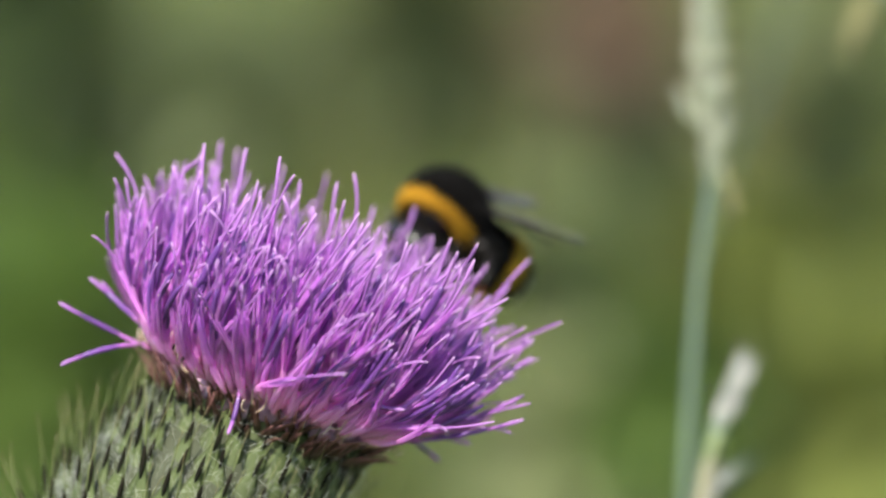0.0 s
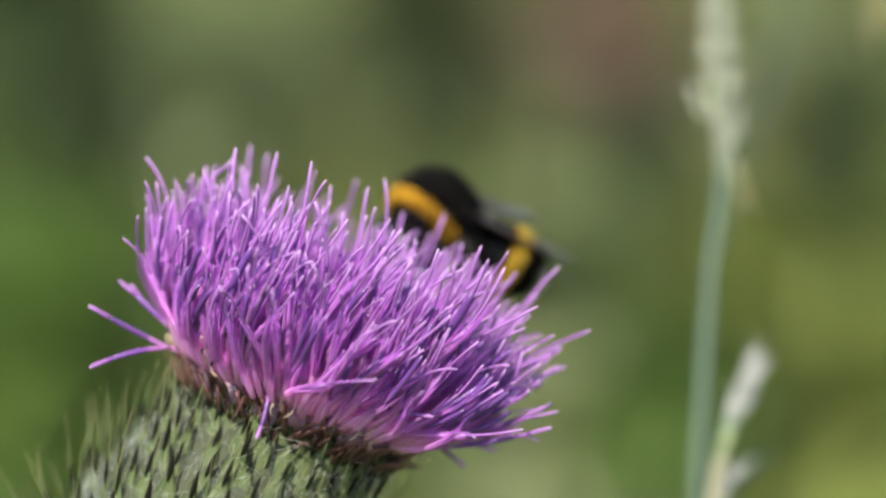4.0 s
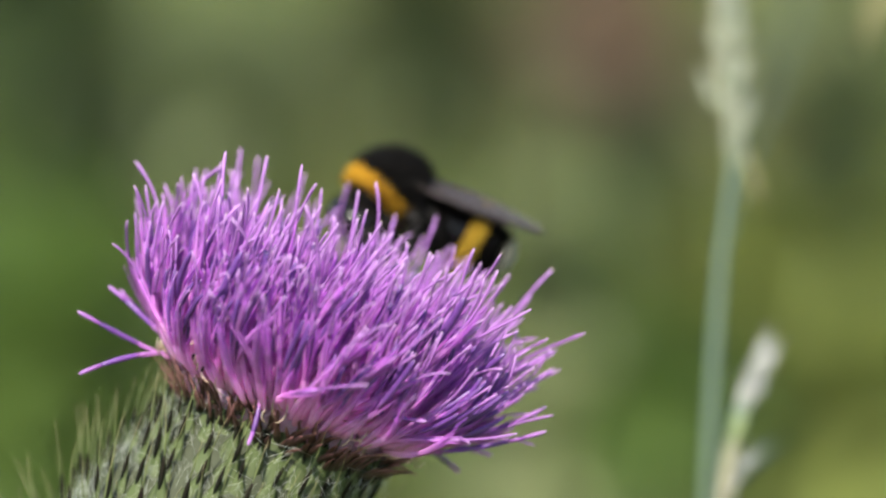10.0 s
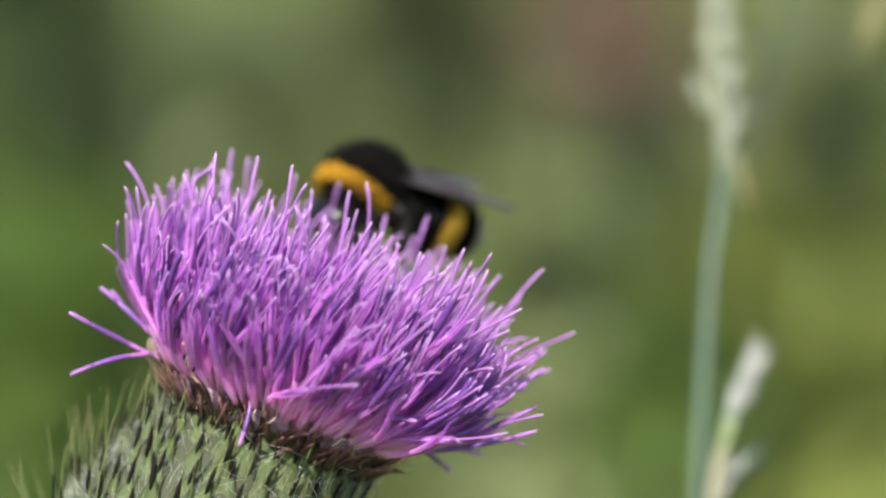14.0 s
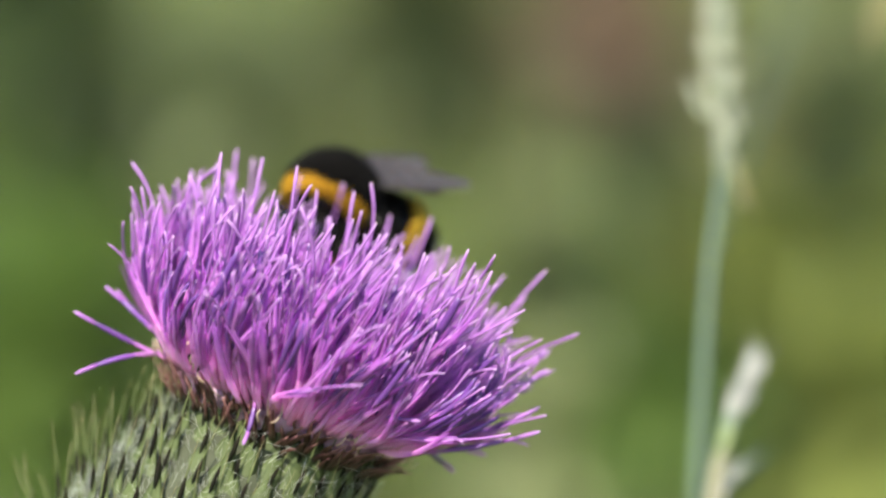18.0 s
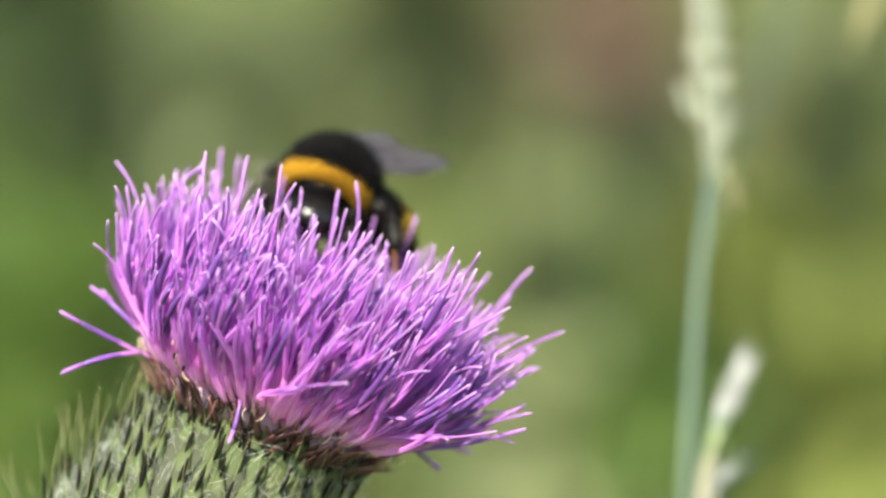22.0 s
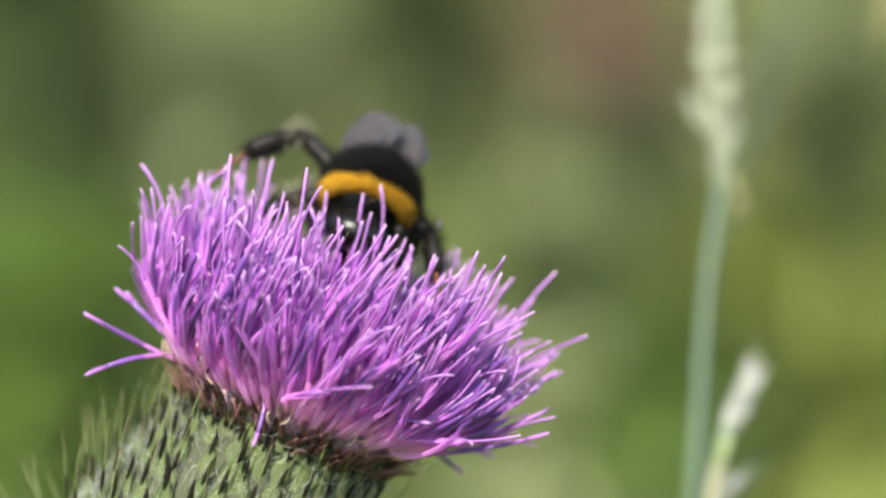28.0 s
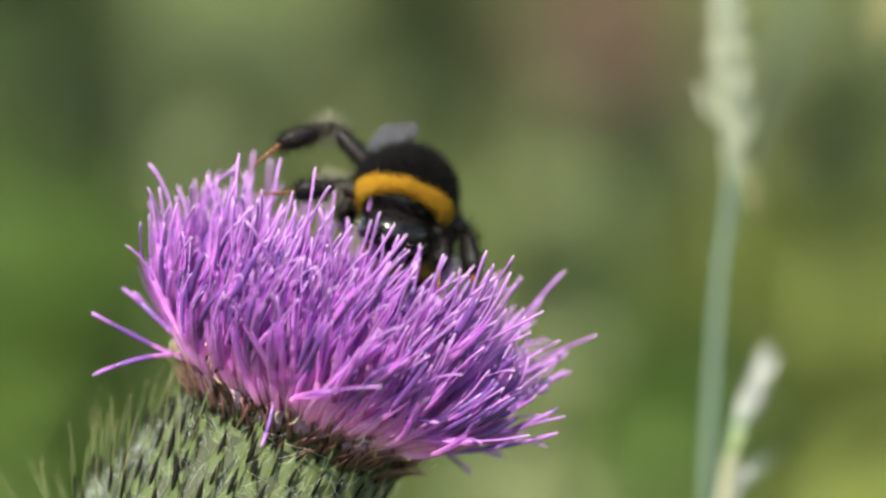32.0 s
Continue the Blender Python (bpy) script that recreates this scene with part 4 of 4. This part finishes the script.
def build_grasses():
    g = {}
    g["tall"] = culm("flowering_grass", "tall pale flowering grass stem beside the thistle", 64.0,
                     [(19.0, -22.0), (19.3, -15.0), (19.7, -8.0), (20.2, -1.0), (20.9, 4.0), (21.3, 7.5), (21.0, 12.0), (20.8, 19.0), (20.7, 24.0)], [0.60, 0.58, 0.54, 0.50, 0.46, 0.42, 0.4, 0.3, 0.2],
                     (((21.5, 4.9), (21.2, 9.5), 18, 8), ((21.2, 8.6), (20.8, 15.0), 28, 15), ((20.8, 14.0), (20.6, 27.0), 44, 12)), 3.9, HUSK, 3,
                     ((19.9, 9.8, -26, 0.8), (19.6, 11.0, -30, 0.7), (19.9, 14.2, -22, 0.6), (21.9, 8.2, 18, 0.7), (22.1, 9.6, 10, 0.6), (21.7, 11.8, 20, 0.5), (21.8, 14.4, 16, 0.5)))
    root = g["tall"]
    for u, v, ry, sc in ((22.3, 5.9, 165, 0.75), (22.6, 5.5, 172, 0.8), (22.0, 7.2, 168, 0.6)):
        part("spikelet", spikelet(4.0, 71).mesh("spikelet", [HUSK_RIPE]), None, root, "yellowish drooping spikelet").matrix_local = Matrix.Translation(at(u, v, 64.0) - root.location) @ pose(0, 0, 0, 0, ry, 0) @ Matrix.Scale(sc, 4)
    g["small"] = culm("young_flowering_grass", "short pale young grass spike beside the tall stem", 48.0,
                      [(20.0, -22.0), (20.4, -18.5), (21.1, -14.5), (21.7, -12.3), (22.8, -9.4), (23.6, -7.4)], [0.62, 0.62, 0.70, 0.72, 0.3, 0.2],
                      (((21.6, -13.2), (23.4, -8.6), 28, 9), ((20.3, -20.5), (20.9, -16.6), 16, 6)), 2.8, HUSK_PALE, 5, ((21.6, -13.0, 4, 1.2), (21.4, -17.2, 40, 1.0)))
    root = g["small"]
    s = Soup()
    way = [at(u, v, d) for u, v, d in ((21.0, -18.2, 48), (22.2, -16.8, 58), (23.4, -15.6, 70), (24.6, -14.6, 80))]
    s.tube([(p - root.location) / MM for p in way], [0.35, 0.75, 0.65, 0.2], 6, 0, 0, 1, 0.3, (0, 1, 0))
    part("leaf_blade", s, [CULM], root, "small grey-green leaf")
    s = Soup()
    s.tube([(at(u, v, 47.5) - root.location) / MM for u, v in ((20.0, -21.0), (20.5, -18.0), (20.9, -15.6), (21.3, -14.2), (21.7, -12.8))], [0.72, 0.74, 0.70, 0.60, 0.58], 8)
    part("sheath", s, [SHEATH], root, "cream and yellow-green leaf sheath")
    g["ripe"] = culm("ripe_grass", "ripe yellowish grass spike nodding in the meadow", 95.0,
                     [(40.0, -20.0), (39.0, 5.0), (36.0, 19.0), (34.4, 20.4), (33.2, 19.8)], [0.5, 0.5, 0.4, 0.3, 0.25],
                     (((33.8, 20.6), (32.4, 17.6), 14, 10),), 3.6, HUSK_RIPE, 7)
    root = g["tall"]
    s = Soup()
    way = [at(u, v, d) for u, v, d in ((20.4, -1.0, 66), (21.6, 4.0, 110), (22.8, 8.5, 150), (24.2, 12.5, 180), (25.5, 16.5, 200), (27.0, 21.5, 210))]
    s.tube([(p - root.location) / MM for p in way], [0.2, 0.35, 0.6, 0.8, 0.85, 0.6], 6, 0, 0, 1, 0.25, (0, 1, 0))
    part("leaf_blade", s, [CULM], root, "slender arching grass leaf")
    return g


# seconds, mm right, mm up, degrees clockwise, share nearer
SWAY = [
    (0, -1.34, 0.49, -0.27, -0.0033),
    (0.5, -0.52, 0.43, 0.03, -0.0048),
    (1, 0.84, -0.06, 0.48, -0.0013),
    (1.5, 0.93, -0.08, 0.33, -0.0024),
    (2, 0.59, 0.13, 0.27, -0.0054),
    (2.5, 0.76, 0.16, 0.37, -0.0056),
    (3, 1.19, 0.07, 0.37, -0.0056),
    (3.5, 0.75, 0.09, 0.39, -0.0035),
    (5.5, 1.21, 0.19, 0.39, -0.0062),
    (6, 1.42, 0.12, 0.51, -0.0056),
    (6.5, 1.88, -0.27, 0.63, -0.0015),
    (7, 1.56, -0.23, 0.45, -0.0005),
    (7.5, 0.56, 0.19, 0.18, -0.0036),
    (8, 0.19, 0.19, 0.00, -0.0023),
    (8.5, 0.38, -0.01, 0.05, 0.0004),
    (9, 0.18, 0.05, 0.13, -0.0003),
    (9.5, -0.17, 0.06, -0.02, 0.0012),
    (10, 0.29, -0.20, 0.03, 0.0051),
    (10.5, 0.52, -0.21, 0.18, 0.0043),
    (11, -0.35, 0.14, -0.09, -0.0005),
    (11.5, -1.12, 0.22, -0.39, 0.0015),
    (12, -0.74, 0.05, -0.18, 0.0016),
    (12.5, -0.14, 0.03, -0.08, 0.0005),
    (13, -0.00, -0.00, -0.00, 0.0000),
    (13.5, 0.00, -0.18, -0.17, 0.0041),
    (14, -0.39, -0.22, -0.14, 0.0041),
    (14.5, -0.96, -0.04, -0.14, -0.0003),
    (16.5, -0.65, 0.01, -0.09, -0.0006),
    (17, -0.82, 0.07, -0.21, 0.0018),
    (17.5, -0.21, -0.20, 0.04, 0.0008),
    (18, -0.13, -0.25, 0.09, 0.0001),
    (18.5, -0.80, -0.01, -0.08, -0.0004),
    (19, -0.90, -0.06, -0.17, 0.0003),
    (19.5, -0.67, -0.18, 0.03, -0.0012),
    (20, -0.81, -0.19, 0.04, -0.0020),
    (20.5, -0.94, -0.13, -0.00, -0.0020),
    (21, -1.27, -0.20, -0.16, 0.0013),
    (21.5, -1.56, -0.13, -0.23, 0.0015),
    (22, -1.22, -0.14, -0.17, 0.0004),
    (22.5, -0.77, -0.33, 0.05, -0.0002),
    (23, -0.74, -0.35, -0.09, 0.0015),
    (23.5, -1.06, -0.22, -0.13, 0.0020),
    (24, -1.07, -0.07, -0.18, -0.0002),
    (24.5, -0.95, -0.03, -0.16, -0.0013),
    (25, -0.75, -0.13, -0.20, -0.0008),
    (25.5, 0.20, -0.45, 0.13, -0.0005),
    (27.5, 0.91, -0.66, 0.13, 0.0036),
    (28, 0.58, -0.37, 0.12, -0.0003),
    (28.5, 0.52, 0.27, 0.27, -0.0102),
    (29, 0.59, 0.27, 0.34, -0.0108),
    (29.5, -0.24, -0.12, 0.03, -0.0014),
    (30, -0.60, -0.22, -0.33, 0.0040),
    (30.5, 0.56, -0.01, 0.13, -0.0034),
    (31, 2.18, -0.13, 0.69, -0.0057),
    (31.5, 2.19, -0.47, 0.52, -0.0010),
    (32, 1.24, -0.33, 0.08, 0.0019),
]
# seconds, mm right, mm up
GRASS_SWAY = [
    (0, -1.42, -0.90),
    (0.5, -0.82, -0.67),
    (1, -1.46, -1.12),
    (1.5, -0.93, -0.45),
    (2, -0.30, -0.38),
    (2.5, -1.35, -1.20),
    (3, -0.48, -0.26),
    (3.5, -0.37, -0.53),
    (5.5, -0.15, -0.34),
    (6, 0.04, -0.08),
    (6.5, -0.52, -0.67),
    (7, -0.60, -0.45),
    (7.5, -0.37, -0.41),
    (8, 0.08, -0.45),
    (8.5, -0.82, -0.38),
    (9, -0.33, -0.15),
    (9.5, 0.00, -0.15),
    (10, 0.52, 0.45),
    (10.5, -0.22, 0.04),
    (11, -0.15, -0.04),
    (11.5, -0.49, 0.11),
    (12, -0.30, -0.11),
    (12.5, 0.04, -0.00),
    (13, 0.00, -0.00),
    (13.5, 0.49, 0.34),
    (14, -0.30, 0.11),
    (14.5, -0.75, -0.34),
    (16.5, -0.82, -0.49),
    (17, -0.56, -0.56),
    (17.5, -0.22, -0.23),
    (18, -0.45, -0.38),
    (18.5, -0.79, -0.38),
    (19, -0.75, -0.34),
    (19.5, -1.09, -0.60),
    (20, -1.65, -1.05),
    (20.5, -1.34, -0.75),
    (21, -1.20, -0.64),
    (21.5, -1.34, -0.67),
    (22, -1.34, -0.56),
    (22.5, -1.05, -0.26),
    (23, -1.09, -0.60),
    (23.5, -1.20, -0.49),
    (24, -1.61, -0.94),
    (24.5, -0.86, -0.53),
    (25, -1.38, -0.75),
    (25.5, -1.01, -0.71),
    (27.5, -0.19, -0.79),
    (28, -0.64, -1.35),
    (28.5, -0.78, -1.31),
    (29, -1.27, -1.80),
    (29.5, -0.37, -0.90),
    (30, -1.16, -1.09),
    (30.5, -0.71, -1.24),
    (31, -1.05, -1.35),
    (31.5, 0.41, -0.11),
    (32, 0.41, -0.60),
]
RIPE_SWAY = [
    (0, -2.2, -1.4),
    (2, 0.3, 0.0),
    (6, -0.3, -0.3),
    (9, -0.3, 0.0),
    (11.5, -0.3, -0.8),
    (13, 0.0, 0.0),
    (14, -0.8, -1.4),
    (18, 0.0, -0.8),
    (19, -0.8, -0.3),
    (21.5, -1.4, -0.8),
    (23, -1.4, -0.8),
    (25, -1.1, -1.4),
    (28, 0.8, -0.3),
    (30, -1.7, -1.4),
    (32, 0.1, -0.6),
]
# seconds, mm right, mm up and mm beyond the plane of focus, heading (0 towards the camera, 90 to its left), lean, nose down
BEE = [
    (0, 1.26, 1.95, 30.0, 36.3, 22, 50.0),
    (1, 0.47, -1.04, 29.9, 35.0, 22, 50.0),
    (2, 0.35, -1.04, 29.7, 35.6, 22, 50.0),
    (3, -0.13, -0.95, 29.6, 38.3, 22, 50.0),
    (3.5, -1.21, 1.85, 29.5, 41.6, 22, 50.0),
    (5.5, -2.65, 3.11, 29.2, 48.3, 16, 49.5),
    (6, -3.92, 4.19, 29.1, 50.9, 14, 49.4),
    (7, -4.05, 4.44, 29.0, 51.6, 14, 49.1),
    (8, -4.19, 3.65, 28.9, 54.9, 14, 48.8),
    (9, -3.86, 3.24, 28.7, 56.9, 14, 48.5),
    (10, -4.42, 4.26, 28.6, 58.9, 14, 48.2),
    (11, -6.72, 2.42, 28.4, 75.6, 14, 47.9),
    (12, -4.93, 4.03, 28.3, 56.9, 12, 47.6),
    (13, -6.03, 4.59, 28.1, 46.3, 10, 47.3),
    (14, -5.62, 4.59, 28.0, 44.3, 9, 47.0),
    (14.5, -6.74, 4.15, 27.5, 39.6, 8.5, 48.0),
    (16.5, -8.67, 5.56, 25.5, 37.0, 11.8, 52.0),
    (17, -8.06, 4.11, 25.0, 35.0, 13, 52.1),
    (18, -8.23, 4.08, 24.0, 29.0, 13, 52.4),
    (18.5, -5.28, 5.84, 23.5, 12.9, 13, 52.6),
    (19, -6.99, 4.86, 23.0, 23.1, 13, 52.7),
    (20, -8.22, 5.58, 22.0, 29.7, 13, 53.0),
    (21, -7.96, 4.45, 20.4, 25.1, 13, 52.7),
    (22, -7.17, 5.06, 18.8, 22.4, 13, 52.4),
    (22.5, -6.20, 6.15, 18.0, 14.5, 13, 52.3),
    (23, -7.59, 5.26, 17.2, 22.4, 13, 52.2),
    (24, -9.34, 5.00, 15.6, 25.1, 13, 51.9),
    (25, -7.08, 5.26, 14.0, 13.2, 13, 51.6),
    (25.5, -8.18, 5.32, 13.7, 15.8, 13.7, 51.3),
    (27.5, -5.08, 5.28, 12.6, 5.3, 16.3, 50.6),
    (28, -6.04, 4.30, 12.3, 5.3, 17, 50.3),
    (28.5, -5.93, 3.06, 12.0, 5.3, 17, 50.5),
    (29, -6.47, 3.65, 11.7, 5.3, 17, 50.7),
    (29.5, -5.87, 2.90, 11.4, 5.3, 17, 51.0),
    (30, -5.63, 3.53, 11.1, 6.6, 17, 51.2),
    (30.5, -6.03, 2.67, 10.9, 5.3, 17, 51.3),
    (31, -5.89, 2.66, 10.6, 4.0, 17, 51.6),
    (31.5, -5.11, 2.70, 10.3, 2.6, 17, 51.8),
    (32, -4.00, 4.32, 10.0, 0.0, 17, 52.0),
]
# each leg's turns on its hip: seconds, degrees about x, y and z
LEG_ROWS = {
    ('hind', -1): [(0, 0, 0, -50), (32, 0, 0, -50)],
    ('middle', -1): [(0, 0, 0, 10), (17, 0, 0, 8), (18, 0, 0, 8), (18.6, 0, 0, 34), (19.4, 0, 0, 34), (20, 0, 0, 10), (25, 0, 0, 10), (28, 0, 0, 4), (30, 0, 0, -4), (32, 0, 0, 2)],
    ('fore', -1): [(0, 0, 0, -60), (25, 0, 0, -60), (32, 0, 0, -55)],
    ('hind', 1): [(0, 0, 0, 50), (32, 0, 0, 50)],
    ('middle', 1): [(0, 0, 60, 86), (16, 0, 60, 86), (20, 0, 58, 75), (22.5, 0, 52, 50), (23, 0, 52, 54), (24, 0, 50, 44), (25, 0, 46, 34), (25.5, 0, 44, 32), (27.5, 0, 25, 14), (28, 0, 12, 8), (28.3, 0, 10, -4), (28.6, 0, 18, -24), (29, 0, 18, -24), (30, 0, 18, -22), (30.4, 0, 12, -12), (30.8, 0, 15, -26), (31, 0, 15, -26), (31.6, 0, 15, -24), (32, 0, 0, 10)],
    ('fore', 1): [(0, 0, 60, 70), (20, 0, 58, 62), (25, 0, 44, 42), (28, 0, 16, 14), (28.4, 0, 20, 22), (30, 0, 24, 26), (31, 0, 12, 14), (32, 0, 0, 4)],
}
# the knee of the raised middle leg: seconds, degrees bent
KNEE_ROWS = [(0, 0), (28.2, 0), (28.6, 52), (30, 48), (30.4, 30), (30.8, 52), (31.6, 48), (32, 0)]
# the abdomen at its waist: seconds, degrees bent down, degrees swung to the right
ABDOMEN_ROWS = [(0, 66, -50), (0.7, 56, -54), (2, 41.1, -59.5), (6, 51.2, -59.1), (9, 50.7, -58.2), (10.4, 50.8, -57), (11, 42, -56), (12, 51, -51), (13, 55.7, -47), (17, 53.6, -57.8), (20, 63.2, -97.2), (24, 58.5, -104.6), (25, 80.4, -179.1), (28, 75.3, -142.7), (32, 69.3, -139.9)]
# the wings of each side: seconds, degrees lifted, rolled and spread
WING_ROWS = {
    -1: [(0, 48.0, 18, -14.7), (1, 36.8, 20.5, -17.1), (2, 42.9, 18.3, -16.1), (3, 43.3, 16.8, -14.7), (3.5, 52.8, 14.8, -16.6), (6, 53.1, 13.1, -25.1), (9, 48.2, 9.2, -27.8), (10, 50.8, 11.4, -26.4), (11, 42.2, 11, -18.4), (12, 53.7, 10.7, -22.1), (13, 48.7, 12.5, -21.9), (14, 51.5, 12.3, -23.1), (14.5, 46.9, 10.4, -20.7), (16.5, 48.8, 11.2, -20.6), (17, 44.4, 5.8, -19.2), (19, 45.9, 10.8, -22.6), (20, 48.3, 5.7, -18.2), (24, 45.2, -4.6, -22.7), (25, 43.3, 1.3, 13.4), (28, 37.2, 13.3, 15.8), (30, 37.7, 12.3, 19.2), (31, 31.5, 15.1, -4), (31.5, 38.2, 19.4, 10), (32, 60.2, 26.3, 62)],
    1: [(0, 45.4, 6, -3.1), (1, 20.8, 14.6, 36.5), (2, 31.5, 6.3, 2.4), (3, 41.3, 5.1, -2.1), (6, 57.3, 0.3, -12.6), (10, 58.1, -0.7, -14.5), (13, 52.9, 7.7, -15.2), (14.5, 46.1, 7.5, -14), (17, 42.1, 2.8, -10.2), (19, 44.8, 6.7, -16.7), (20, 46.6, 1.2, -12.6), (24, 41.6, -7.6, -6.7), (25, 41.2, 10.7, 26), (28, 37.9, 16.7, 18), (30, 38.4, 16.1, 22), (31, 31.5, 15.9, -4), (31.5, 38.8, 20.6, 12), (32, 53.7, 26, 40)],
}


def sway(dx, dz, turn, grow):
    """The thistle's small move from its mean place: mm right and up, degrees clockwise about the line of sight, share by which it nears."""
    t = RIGHT * (dx * MM) + UP * (dz * MM) - AHEAD * (grow * REACH)
    spin = Matrix.Rotation(radians(turn), 4, AHEAD)
    return Matrix.Translation(t) @ Matrix.Translation(HEAD) @ spin @ Matrix.Translation(-HEAD)


def between(rows, t):
    ts = [r[0] for r in rows]
    return [float(np.interp(t, ts, [r[k] for r in rows])) for k in range(1, len(rows[0]))]


def bee_pose(u, v, d, heading, lean, nose):
    return Matrix.Translation(at(u, v, d)) @ pose(0, 0, 0, 0, lean, 0) @ pose(0, 0, 0, 0, 0, 180 - heading) @ pose(0, 0, 0, -nose, 0, 0)


def motions(thistle, beetles, bee, abdomen, wings, legs, grasses):
    walk(thistle, [(t, sway(*r) @ HEAD_POSE) for t, *r in SWAY])
    for ob, home in beetles:
        walk(ob, [(t, sway(*r) @ home) for t, *r in SWAY])
    walk(bee, [(t, sway(*between(SWAY, t)) @ bee_pose(*r)) for t, *r in BEE])
    for name, amount in (("tall", 1.05), ("small", 1.03)):
        home = Matrix.Translation(grasses[name].location)
        walk(grasses[name], [(t, Matrix.Translation((RIGHT * dx + UP * dz) * (MM * amount)) @ home) for t, dx, dz in GRASS_SWAY])
    home = Matrix.Translation(grasses["ripe"].location)
    walk(grasses["ripe"], [(t, Matrix.Translation((RIGHT * dx + UP * dz) * MM) @ home) for t, dx, dz in RIPE_SWAY])
    for ob, side, spread, lift in wings:
        home = Matrix.Translation(ob.location)
        walk(ob, [(t, home @ pose(0, 0, 0, a - lift, b, c + spread * side)) for t, a, b, c in WING_ROWS[side]])
    waist = Matrix.Translation(abdomen.location)
    walk(abdomen, [(t, waist @ pose(0, 0, 0, bend, 0, swing)) for t, bend, swing in ABDOMEN_ROWS])
    for (name, side), ob in legs.items():
        home = Matrix.Translation(ob.location)
        walk(ob, [(t, home @ pose(0, 0, 0, a, b, c)) for t, a, b, c in LEG_ROWS[name, side]])
    knee = Matrix.Translation(Vector((0.72, -0.62, 0.1)).normalized() * (6.0 * MM))
    for ob in legs["middle", 1].children:
        walk(ob, [(t, knee @ pose(0, 0, 0, 0, 0, a) @ knee.inverted()) for t, a in KNEE_ROWS])


build_ground()
build_background()
build_meadow()
GRASSES = build_grasses()
THISTLE = build_thistle()
BEE_THING, ABDOMEN, WINGS, LEGS = build_bee()
BEETLE_THINGS = [build_beetle(*row) for row in BEETLES]
motions(THISTLE, BEETLE_THINGS, BEE_THING, ABDOMEN, WINGS, LEGS, GRASSES)
